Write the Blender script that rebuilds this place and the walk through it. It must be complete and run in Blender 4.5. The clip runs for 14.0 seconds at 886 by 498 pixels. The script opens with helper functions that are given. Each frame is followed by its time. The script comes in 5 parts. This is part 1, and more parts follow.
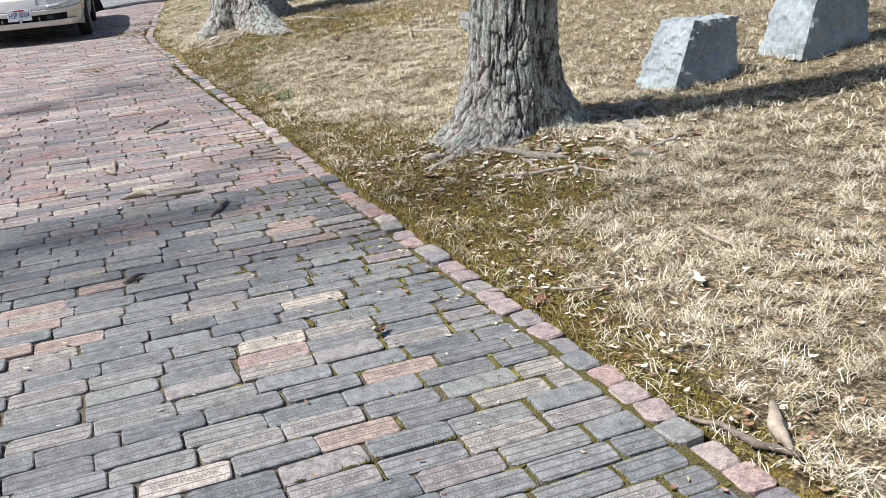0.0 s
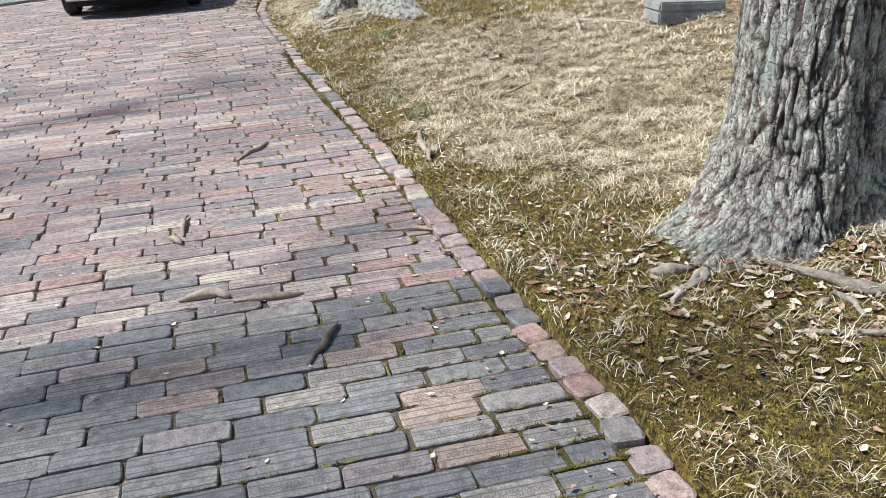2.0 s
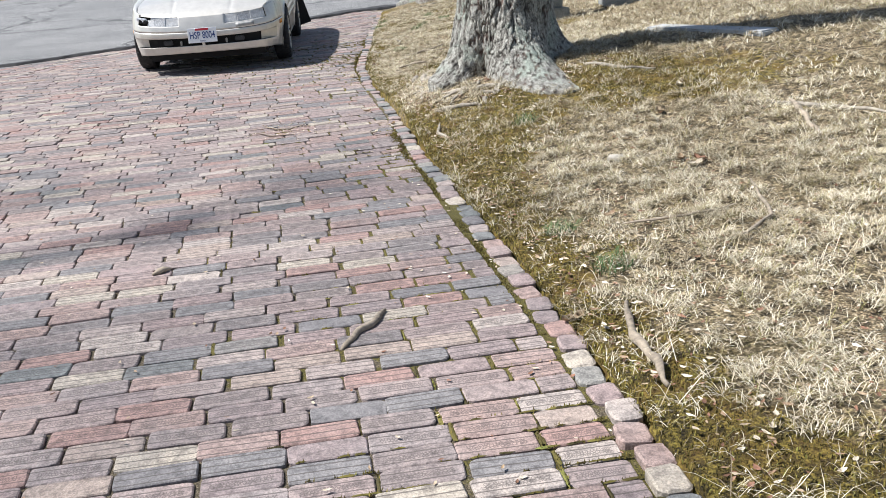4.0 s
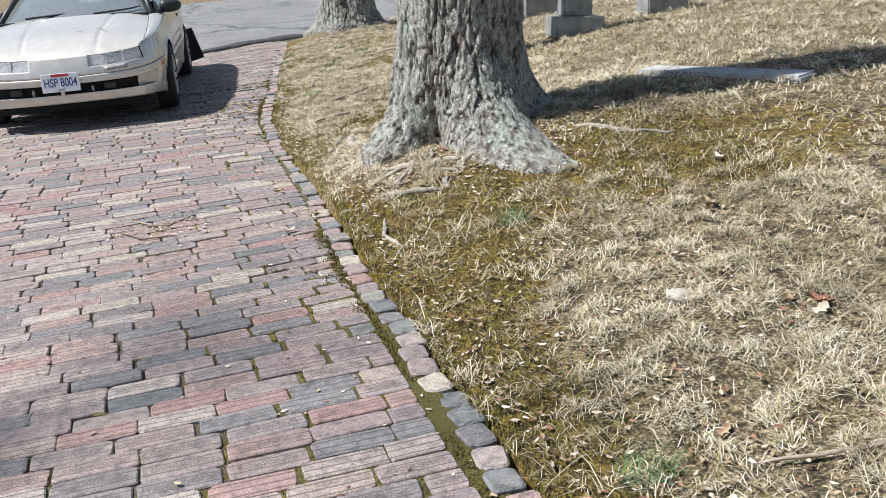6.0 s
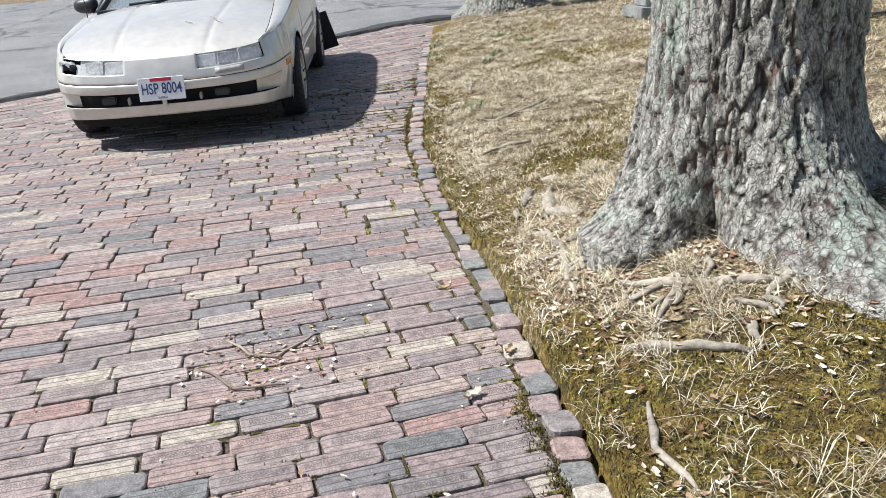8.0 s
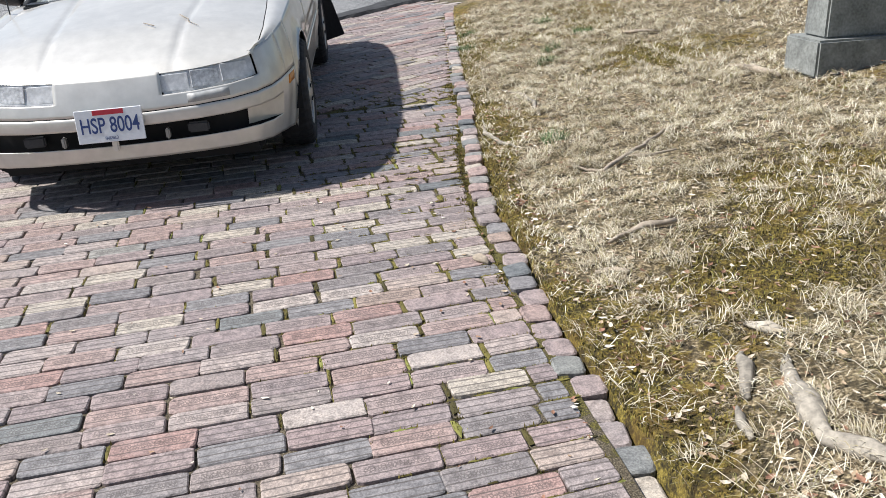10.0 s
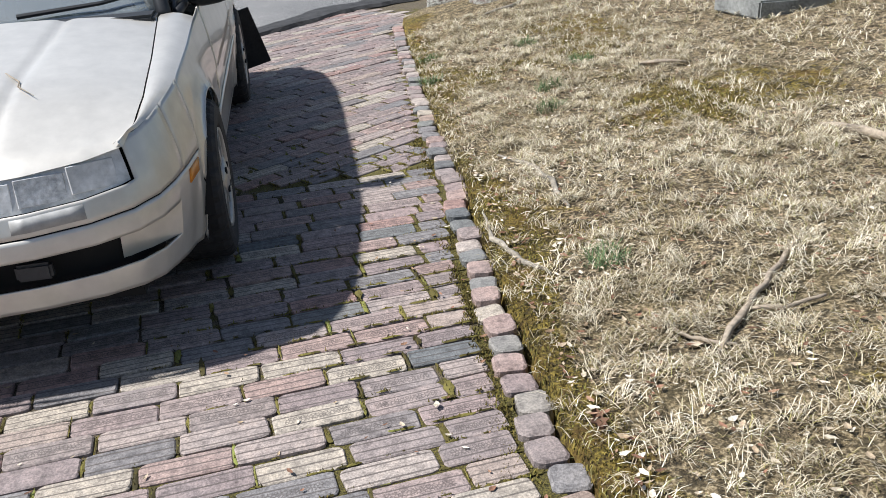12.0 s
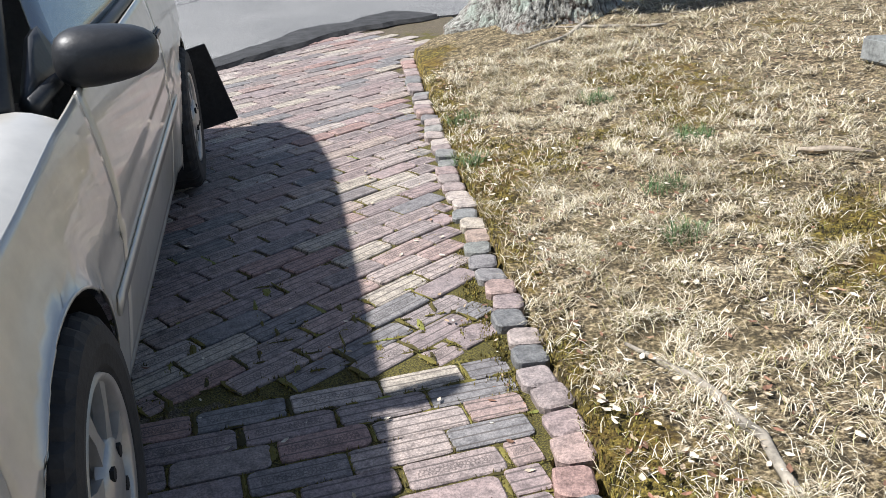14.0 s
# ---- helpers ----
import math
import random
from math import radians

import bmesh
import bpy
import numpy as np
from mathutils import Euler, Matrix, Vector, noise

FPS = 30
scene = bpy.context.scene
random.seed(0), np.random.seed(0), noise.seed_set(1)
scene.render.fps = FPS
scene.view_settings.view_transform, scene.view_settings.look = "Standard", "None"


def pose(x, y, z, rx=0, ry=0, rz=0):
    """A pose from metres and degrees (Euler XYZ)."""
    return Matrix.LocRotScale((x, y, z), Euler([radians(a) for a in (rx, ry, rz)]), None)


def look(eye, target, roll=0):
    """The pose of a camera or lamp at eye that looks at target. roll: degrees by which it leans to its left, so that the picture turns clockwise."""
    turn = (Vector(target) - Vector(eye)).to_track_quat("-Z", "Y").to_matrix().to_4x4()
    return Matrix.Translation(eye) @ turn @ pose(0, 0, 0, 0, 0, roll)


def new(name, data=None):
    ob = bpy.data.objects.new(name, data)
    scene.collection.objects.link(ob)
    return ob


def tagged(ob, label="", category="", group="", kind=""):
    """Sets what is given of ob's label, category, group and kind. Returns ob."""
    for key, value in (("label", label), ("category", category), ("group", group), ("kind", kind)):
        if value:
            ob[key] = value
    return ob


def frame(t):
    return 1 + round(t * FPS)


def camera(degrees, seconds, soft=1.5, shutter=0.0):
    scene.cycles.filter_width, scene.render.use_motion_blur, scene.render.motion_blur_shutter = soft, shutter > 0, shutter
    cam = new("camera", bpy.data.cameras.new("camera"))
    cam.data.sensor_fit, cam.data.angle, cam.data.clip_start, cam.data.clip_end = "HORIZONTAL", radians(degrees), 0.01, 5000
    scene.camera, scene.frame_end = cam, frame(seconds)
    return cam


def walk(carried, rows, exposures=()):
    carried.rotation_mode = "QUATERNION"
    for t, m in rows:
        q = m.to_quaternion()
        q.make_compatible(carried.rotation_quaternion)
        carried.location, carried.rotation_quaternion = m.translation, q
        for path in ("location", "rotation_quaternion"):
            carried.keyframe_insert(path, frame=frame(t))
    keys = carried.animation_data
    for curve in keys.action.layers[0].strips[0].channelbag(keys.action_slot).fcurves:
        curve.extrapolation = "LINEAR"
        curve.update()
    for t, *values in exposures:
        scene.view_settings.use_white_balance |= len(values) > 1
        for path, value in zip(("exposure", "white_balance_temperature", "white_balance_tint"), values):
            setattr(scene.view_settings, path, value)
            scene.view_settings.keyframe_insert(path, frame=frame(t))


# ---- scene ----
cam = camera(51.7, 14.0, soft=0.5)
PATH = [
    (0, (-0.641, 0.529, 1.297), (0.067, 2.269, 0.613), -4.4),
    (0.5, (-0.512, 0.987, 1.29), (0.193, 2.722, 0.587), -5.1),
    (1, (-0.434, 1.457, 1.288), (0.191, 3.217, 0.571), -5.5),
    (1.5, (-0.321, 1.953, 1.289), (0.27, 3.717, 0.555), -5.7),
    (2, (-0.279, 2.453, 1.304), (0.197, 4.248, 0.562), -3.9),
    (2.5, (-0.282, 2.972, 1.328), (0.156, 4.794, 0.629), -4.6),
    (3, (-0.281, 3.448, 1.352), (-0.034, 5.313, 0.671), -5.1),
    (3.2, (-0.286, 3.644, 1.344), (-0.036, 5.509, 0.669), -4.3),
    (5.3, (-0.041, 5.693, 1.32), (0.387, 7.537, 0.675), -4.7),
    (5.5, (-0.047, 5.874, 1.316), (0.4, 7.716, 0.676), -4.0),
    (6, (-0.011, 6.367, 1.308), (0.505, 8.192, 0.674), -4.3),
    (6.5, (0.022, 6.874, 1.309), (0.382, 8.748, 0.712), -5.0),
    (7, (0.045, 7.403, 1.322), (0.402, 9.274, 0.712), -5.3),
    (7.5, (0.096, 7.926, 1.328), (0.361, 9.797, 0.674), -5.2),
    (8, (0.085, 8.395, 1.321), (0.333, 10.262, 0.649), -4.7),
    (8.2, (0.083, 8.592, 1.319), (0.338, 10.451, 0.629), -4.7),
    (10.3, (-0.025, 10.681, 1.353), (0.253, 12.502, 0.575), -5.1),
    (10.5, (-0.01, 10.859, 1.344), (0.322, 12.662, 0.546), -4.8),
    (11, (0.037, 11.328, 1.346), (0.373, 13.134, 0.555), -4.3),
    (11.5, (0.036, 11.766, 1.339), (0.461, 13.553, 0.548), -4.3),
    (12, (0.088, 12.222, 1.329), (0.508, 14.014, 0.545), -4.6),
    (12.5, (0.113, 12.718, 1.298), (0.525, 14.512, 0.517), -4.7),
    (13, (0.187, 13.185, 1.279), (0.621, 14.963, 0.472), -4.6),
    (13.5, (0.235, 13.683, 1.267), (0.681, 15.46, 0.464), -3.6),
    (14, (0.303, 14.181, 1.255), (0.772, 15.959, 0.466), -3.1),
]
walk(cam, [(t, look(eye, target, roll)) for t, eye, target, roll in PATH], ((0, 0.6), (3, 0.6), (5.5, 0.53), (6.5, 0.5), (8, 0.55), (10.5, 0.44), (12.5, 0.4), (14, 0.62)))


# ---------------------------------------------------------------- light
world = bpy.data.worlds.new("sky")
scene.world = world
world.use_nodes = True
wn = world.node_tree.nodes
sky = wn.new("ShaderNodeTexSky")
sky.sky_type, sky.sun_disc = "NISHITA", False
sky.sun_elevation, sky.sun_rotation = radians(55.6), radians(279)
wn["Background"].inputs["Strength"].default_value = 0.078
world.node_tree.links.new(sky.outputs[0], wn["Background"].inputs["Color"])

sun = new("sun", bpy.data.lights.new("sun", "SUN"))
sun.data.energy, sun.data.angle, sun.data.color = 5.0, radians(1.4), (1.0, 0.985, 0.97)
sun.matrix_world = look((-13.5, 2.2, 20), (0, 0, 0))


# ---------------------------------------------------------------- materials
def material(name):
    m = bpy.data.materials.new(name)
    m.use_nodes = True
    return m, m.node_tree.nodes, m.node_tree.links, m.node_tree.nodes["Principled BSDF"]


def ramp(n, stops, mode="LINEAR"):
    r = n.new("ShaderNodeValToRGB")
    r.color_ramp.interpolation = mode
    e = r.color_ramp.elements
    e[0].position, e[0].color = stops[0][0], (*stops[0][1], 1)
    e[1].position, e[1].color = stops[-1][0], (*stops[-1][1], 1)
    for p, c in stops[1:-1]:
        k = e.new(p)
        k.color = (*c, 1)
    return r


def math_node(n, l, op, a, b=None):
    q = n.new("ShaderNodeMath")
    q.operation = op
    for k, v in enumerate((a, b)):
        if v is None:
            continue
        if isinstance(v, (int, float)):
            q.inputs[k].default_value = v
        else:
            l.new(v, q.inputs[k])
    return q.outputs[0]


def noise_node(n, l, scale, detail=4.0, rough=0.6, vec=None):
    q = n.new("ShaderNodeTexNoise")
    q.inputs["Scale"].default_value, q.inputs["Detail"].default_value, q.inputs["Roughness"].default_value = scale, detail, rough
    if vec is not None:
        l.new(vec, q.inputs["Vector"])
    return q


def mix(n, l, fac, a, b, mode="MIX"):
    q = n.new("ShaderNodeMix")
    q.data_type, q.blend_type = "RGBA", mode
    for k, v in ((0, fac), (6, a), (7, b)):
        if isinstance(v, (int, float)):
            q.inputs[k].default_value = v
        elif isinstance(v, tuple):
            q.inputs[k].default_value = (*v, 1)
        else:
            l.new(v, q.inputs[k])
    return q.outputs[2]


def bump(n, l, b, height, strength, distance, normal=None):
    q = n.new("ShaderNodeBump")
    q.inputs["Strength"].default_value, q.inputs["Distance"].default_value = strength, distance
    l.new(height, q.inputs["Height"])
    if normal is not None:
        l.new(normal, q.inputs["Normal"])
    l.new(q.outputs[0], b.inputs["Normal"])
    return q.outputs[0]


def place_of(n):
    return n.new("ShaderNodeNewGeometry")


def plain(name, color, rough=0.5, metal=0.0, vary=0.12, scale=30.0, relief=0.1, coat=0.0):
    """A surface of one colour with grain at two scales."""
    m, n, l, b = material(name)
    g = place_of(n)
    tc = n.new("ShaderNodeTexCoord")
    a, c = noise_node(n, l, scale, 5, 0.6, tc.outputs["Object"]), noise_node(n, l, scale / 9, 3, 0.5, tc.outputs["Object"])
    dark = tuple(v * (1 - 2 * vary) for v in color)
    light = tuple(min(1, v * (1 + vary)) for v in color)
    s = math_node(n, l, "ADD", math_node(n, l, "MULTIPLY", a.outputs[0], 0.5), math_node(n, l, "MULTIPLY", c.outputs[0], 0.5))
    r = ramp(n, [(0.3, dark), (0.7, light)])
    l.new(s, r.inputs[0])
    l.new(r.outputs[0], b.inputs["Base Color"])
    b.inputs["Roughness"].default_value, b.inputs["Metallic"].default_value = rough, metal
    b.inputs["Coat Weight"].default_value = coat
    if relief:
        bump(n, l, b, a.outputs[0], relief, 0.004)
    return m


def brick_material(name, palette):
    """Fired paving brick: a colour for each brick, ribs or a stamped line on some, worn and dusty."""
    m, n, l, b = material(name)
    g = place_of(n)
    oi = n.new("ShaderNodeObjectInfo")
    rnd = math_node(n, l, "FRACT", math_node(n, l, "ADD", g.outputs["Random Per Island"], oi.outputs["Random"]))
    stops = [(i / len(palette), c) for i, c in enumerate(palette)]
    base = ramp(n, stops, "CONSTANT")
    l.new(rnd, base.inputs[0])
    big = noise_node(n, l, 5.0, 3, 0.5, g.outputs["Position"])
    fine = noise_node(n, l, 160.0, 6, 0.7, g.outputs["Position"])
    mid = noise_node(n, l, 28.0, 5, 0.65, g.outputs["Position"])
    vr = ramp(n, [(0.34, (0.6, 0.59, 0.59)), (0.48, (0.98, 0.98, 0.98)), (0.66, (1.3, 1.28, 1.25))])
    l.new(mid.outputs[0], vr.inputs[0])
    c = mix(n, l, 1.0, base.outputs[0], vr.outputs[0], "MULTIPLY")
    fr = ramp(n, [(0.4, (0.66, 0.66, 0.66)), (0.6, (1.22, 1.22, 1.22))])
    l.new(fine.outputs[0], fr.inputs[0])
    c = mix(n, l, 1.0, c, fr.outputs[0], "MULTIPLY")
    # grey dust and scuffed wear
    du = ramp(n, [(0.45, (0, 0, 0)), (0.75, (1, 1, 1))])
    l.new(big.outputs[0], du.inputs[0])
    c = mix(n, l, math_node(n, l, "MULTIPLY", du.outputs[0], 0.22), c, (0.31, 0.29, 0.285))
    uv = n.new("ShaderNodeUVMap")
    sp = n.new("ShaderNodeSeparateXYZ")
    l.new(uv.outputs[0], sp.inputs[0])
    u, v = sp.outputs[0], sp.outputs[1]
    # three grooves along a ribbed brick
    groove = math_node(n, l, "ABSOLUTE", math_node(n, l, "SUBTRACT", math_node(n, l, "FRACT", math_node(n, l, "ADD", math_node(n, l, "MULTIPLY", v, 2.9), 0.15)), 0.5))
    groove = math_node(n, l, "LESS_THAN", groove, 0.085)
    pick = math_node(n, l, "FRACT", math_node(n, l, "MULTIPLY", rnd, 7.31))
    ribbed = math_node(n, l, "GREATER_THAN", pick, 0.6)
    inside = math_node(n, l, "LESS_THAN", math_node(n, l, "ABSOLUTE", math_node(n, l, "SUBTRACT", v, 0.5)), 0.42)
    worn = math_node(n, l, "GREATER_THAN", mid.outputs[0], 0.36)
    groove = math_node(n, l, "MULTIPLY", math_node(n, l, "MULTIPLY", math_node(n, l, "MULTIPLY", groove, ribbed), inside), worn)
    # a stamped line of worn bars
    bars = n.new("ShaderNodeTexVoronoi")
    bars.voronoi_dimensions = "2D"
    bars.inputs["Scale"].default_value = 1.0
    cb = n.new("ShaderNodeCombineXYZ")
    l.new(math_node(n, l, "ADD", math_node(n, l, "MULTIPLY", u, 24.0), math_node(n, l, "MULTIPLY", rnd, 90.0)), cb.inputs[0])
    l.new(math_node(n, l, "MULTIPLY", v, 9.0), cb.inputs[1])
    l.new(cb.outputs[0], bars.inputs["Vector"])
    bars.feature = "DISTANCE_TO_EDGE"
    stamp = math_node(n, l, "LESS_THAN", bars.outputs["Distance"], 0.15)
    lane = math_node(n, l, "LESS_THAN", math_node(n, l, "ABSOLUTE", math_node(n, l, "SUBTRACT", v, 0.5)), 0.14)
    lane2 = math_node(n, l, "LESS_THAN", math_node(n, l, "ABSOLUTE", math_node(n, l, "SUBTRACT", u, 0.5)), 0.38)
    marked = math_node(n, l, "LESS_THAN", pick, 0.5)
    stamp = math_node(n, l, "MULTIPLY", math_node(n, l, "MULTIPLY", stamp, lane), math_node(n, l, "MULTIPLY", lane2, marked))
    # a ruled line on either side of the stamp
    rule = math_node(n, l, "ABSOLUTE", math_node(n, l, "SUBTRACT", math_node(n, l, "ABSOLUTE", math_node(n, l, "SUBTRACT", v, 0.5)), 0.23))
    rule = math_node(n, l, "MULTIPLY", math_node(n, l, "LESS_THAN", rule, 0.026), math_node(n, l, "MULTIPLY", marked, worn))
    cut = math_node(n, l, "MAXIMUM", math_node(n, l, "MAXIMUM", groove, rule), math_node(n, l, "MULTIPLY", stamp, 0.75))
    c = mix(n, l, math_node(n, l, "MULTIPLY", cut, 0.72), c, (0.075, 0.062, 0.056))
    l.new(c, b.inputs["Base Color"])
    b.inputs["Roughness"].default_value = 0.75
    h = math_node(n, l, "ADD", math_node(n, l, "MULTIPLY", mid.outputs[0], 1.0), math_node(n, l, "MULTIPLY", fine.outputs[0], 0.35))
    h = math_node(n, l, "SUBTRACT", h, math_node(n, l, "MULTIPLY", cut, 0.9))
    bump(n, l, b, h, 0.85, 0.008)
    return m


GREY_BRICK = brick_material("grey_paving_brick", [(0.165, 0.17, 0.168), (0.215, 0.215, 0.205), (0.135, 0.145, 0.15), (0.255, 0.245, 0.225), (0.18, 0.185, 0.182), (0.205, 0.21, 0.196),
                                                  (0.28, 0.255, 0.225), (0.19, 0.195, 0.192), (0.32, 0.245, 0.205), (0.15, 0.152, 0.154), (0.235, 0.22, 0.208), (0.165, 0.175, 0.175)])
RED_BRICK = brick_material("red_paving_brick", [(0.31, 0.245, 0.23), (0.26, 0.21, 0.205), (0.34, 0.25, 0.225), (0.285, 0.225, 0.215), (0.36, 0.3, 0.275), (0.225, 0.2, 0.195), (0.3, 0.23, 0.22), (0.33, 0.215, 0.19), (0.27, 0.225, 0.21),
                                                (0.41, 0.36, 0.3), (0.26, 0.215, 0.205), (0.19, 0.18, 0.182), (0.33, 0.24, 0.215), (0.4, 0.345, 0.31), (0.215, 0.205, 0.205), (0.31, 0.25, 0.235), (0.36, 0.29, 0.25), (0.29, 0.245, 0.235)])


def ground_material(name):
    """Matted dry lawn, bare soil and moss. The moss spreads by the mesh's own "moss" value."""
    m, n, l, b = material(name)
    g = place_of(n)
    at = n.new("ShaderNodeAttribute")
    at.attribute_name = "moss"
    f, k, w = noise_node(n, l, 90, 6, 0.7, g.outputs["Position"]), noise_node(n, l, 14, 5, 0.65, g.outputs["Position"]), noise_node(n, l, 2.2, 4, 0.6, g.outputs["Position"])
    clump = ramp(n, [(0.42, (0.28, 0.26, 0.23)), (0.56, (1.25, 1.22, 1.18))])
    l.new(noise_node(n, l, 26, 5, 0.7, g.outputs["Position"]).outputs[0], clump.inputs[0])
    straw = ramp(n, [(0.38, (0.045, 0.034, 0.02)), (0.5, (0.24, 0.19, 0.115)), (0.62, (0.66, 0.57, 0.4))])
    l.new(f.outputs[0], straw.inputs[0])
    tone = ramp(n, [(0.35, (0.65, 0.62, 0.55)), (0.65, (1.1, 1.08, 1.05))])
    l.new(k.outputs[0], tone.inputs[0])
    c = mix(n, l, 1.0, mix(n, l, 1.0, straw.outputs[0], tone.outputs[0], "MULTIPLY"), clump.outputs[0], "MULTIPLY")
    olive = ramp(n, [(0.42, (0, 0, 0)), (0.62, (1, 1, 1))])
    l.new(w.outputs[0], olive.inputs[0])
    c = mix(n, l, math_node(n, l, "MULTIPLY", olive.outputs[0], 0.25), c, (0.17, 0.14, 0.06))
    moss = ramp(n, [(0.38, (0.035, 0.028, 0.007)), (0.5, (0.145, 0.112, 0.018)), (0.62, (0.31, 0.24, 0.05))])
    l.new(f.outputs[0], moss.inputs[0])
    rusty = ramp(n, [(0.45, (0, 0, 0)), (0.6, (1, 1, 1))])
    l.new(noise_node(n, l, 5.5, 4, 0.6, g.outputs["Position"]).outputs[0], rusty.inputs[0])
    mossy = mix(n, l, math_node(n, l, "MULTIPLY", rusty.outputs[0], 0.4), mix(n, l, 1.0, moss.outputs[0], clump.outputs[0], "MULTIPLY"), (0.19, 0.105, 0.02))
    edge = math_node(n, l, "ADD", at.outputs["Fac"], math_node(n, l, "MULTIPLY", math_node(n, l, "SUBTRACT", k.outputs[0], 0.5), 1.1))
    er = ramp(n, [(0.42, (0, 0, 0)), (0.58, (1, 1, 1))])
    l.new(edge, er.inputs[0])
    c = mix(n, l, er.outputs[0], c, mossy)
    l.new(c, b.inputs["Base Color"])
    b.inputs["Roughness"].default_value = 0.95
    bump(n, l, b, math_node(n, l, "ADD", f.outputs[0], math_node(n, l, "MULTIPLY", k.outputs[0], 1.5)), 0.9, 0.02)
    return m


GROUND = ground_material("dry_lawn")


def asphalt_material():
    m, n, l, b = material("worn_asphalt")
    g = place_of(n)
    f, k, w = noise_node(n, l, 120, 6, 0.7, g.outputs["Position"]), noise_node(n, l, 9, 4, 0.6, g.outputs["Position"]), noise_node(n, l, 0.8, 3, 0.5, g.outputs["Position"])
    r = ramp(n, [(0.38, (0.04, 0.04, 0.042)), (0.52, (0.19, 0.19, 0.188)), (0.62, (0.56, 0.55, 0.53))])
    l.new(f.outputs[0], r.inputs[0])
    t = ramp(n, [(0.3, (0.75, 0.76, 0.78)), (0.7, (1.1, 1.1, 1.1))])
    l.new(w.outputs[0], t.inputs[0])
    c = mix(n, l, 1.0, r.outputs[0], t.outputs[0], "MULTIPLY")
    # long cracks sealed with tar
    v = n.new("ShaderNodeTexVoronoi")
    v.feature = "DISTANCE_TO_EDGE"
    v.inputs["Scale"].default_value = 0.2
    warp = n.new("ShaderNodeVectorMath")
    warp.operation = "ADD"
    l.new(g.outputs["Position"], warp.inputs[0])
    l.new(noise_node(n, l, 1.2, 3, 0.5, g.outputs["Position"]).outputs["Color"], warp.inputs[1])
    l.new(warp.outputs[0], v.inputs["Vector"])
    crack = math_node(n, l, "LESS_THAN", v.outputs["Distance"], 0.008)
    c = mix(n, l, math_node(n, l, "MULTIPLY", crack, 0.8), c, (0.05, 0.05, 0.052))
    l.new(c, b.inputs["Base Color"])
    b.inputs["Roughness"].default_value = 0.85
    bump(n, l, b, f.outputs[0], 0.6, 0.01)
    return m


ASPHALT = asphalt_material()


def bark_material():
    """Grey furrowed bark with pale lichen."""
    m, n, l, b = material("furrowed_bark")
    tc = n.new("ShaderNodeTexCoord")
    mp = n.new("ShaderNodeMapping")
    mp.inputs["Scale"].default_value = (1.0, 1.0, 0.6)
    l.new(tc.outputs["Object"], mp.inputs[0])
    a = noise_node(n, l, 24, 6, 0.65, mp.outputs[0])
    f = noise_node(n, l, 110, 5, 0.7, mp.outputs[0])
    w = noise_node(n, l, 5, 4, 0.6, tc.outputs["Object"])
    vo = n.new("ShaderNodeTexVoronoi")
    vo.feature = "DISTANCE_TO_EDGE"
    vo.inputs["Scale"].default_value = 44
    wv = n.new("ShaderNodeVectorMath")
    wv.operation = "ADD"
    sc = n.new("ShaderNodeVectorMath")
    sc.operation = "SCALE"
    sc.inputs["Scale"].default_value = 0.07
    l.new(noise_node(n, l, 14, 4, 0.6, mp.outputs[0]).outputs["Color"], sc.inputs[0])
    l.new(mp.outputs[0], wv.inputs[0])
    l.new(sc.outputs[0], wv.inputs[1])
    l.new(wv.outputs[0], vo.inputs["Vector"])
    plates = ramp(n, [(0.0, (0, 0, 0)), (0.09, (1, 1, 1))])
    l.new(vo.outputs["Distance"], plates.inputs[0])
    r = ramp(n, [(0.36, (0.07, 0.06, 0.05)), (0.45, (0.27, 0.26, 0.23)), (0.53, (0.46, 0.455, 0.41)), (0.65, (0.72, 0.71, 0.65))])
    l.new(math_node(n, l, "ADD", math_node(n, l, "MULTIPLY", a.outputs[0], 0.5), math_node(n, l, "MULTIPLY", f.outputs[0], 0.5)), r.inputs[0])
    li = ramp(n, [(0.52, (0, 0, 0)), (0.66, (1, 1, 1))])
    l.new(w.outputs[0], li.inputs[0])
    c = mix(n, l, math_node(n, l, "MULTIPLY", li.outputs[0], 0.6), r.outputs[0], (0.44, 0.53, 0.45))
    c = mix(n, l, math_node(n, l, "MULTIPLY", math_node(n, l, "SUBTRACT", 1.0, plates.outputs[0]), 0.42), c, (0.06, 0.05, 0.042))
    # cracks between plates go near black, reddish in places, by the furrow value
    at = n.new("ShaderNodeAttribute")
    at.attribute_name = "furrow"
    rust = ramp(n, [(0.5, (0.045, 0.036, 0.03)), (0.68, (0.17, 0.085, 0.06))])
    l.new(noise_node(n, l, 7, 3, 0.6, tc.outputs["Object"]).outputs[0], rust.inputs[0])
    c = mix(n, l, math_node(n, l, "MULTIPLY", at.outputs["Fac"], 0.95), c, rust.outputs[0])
    l.new(c, b.inputs["Base Color"])
    b.inputs["Roughness"].default_value = 0.92
    bump(n, l, b, math_node(n, l, "ADD", math_node(n, l, "ADD", a.outputs[0], math_node(n, l, "MULTIPLY", plates.outputs[0], 0.25)), math_node(n, l, "MULTIPLY", f.outputs[0], 0.5)), 1.0, 0.022)
    return m


BARK = bark_material()


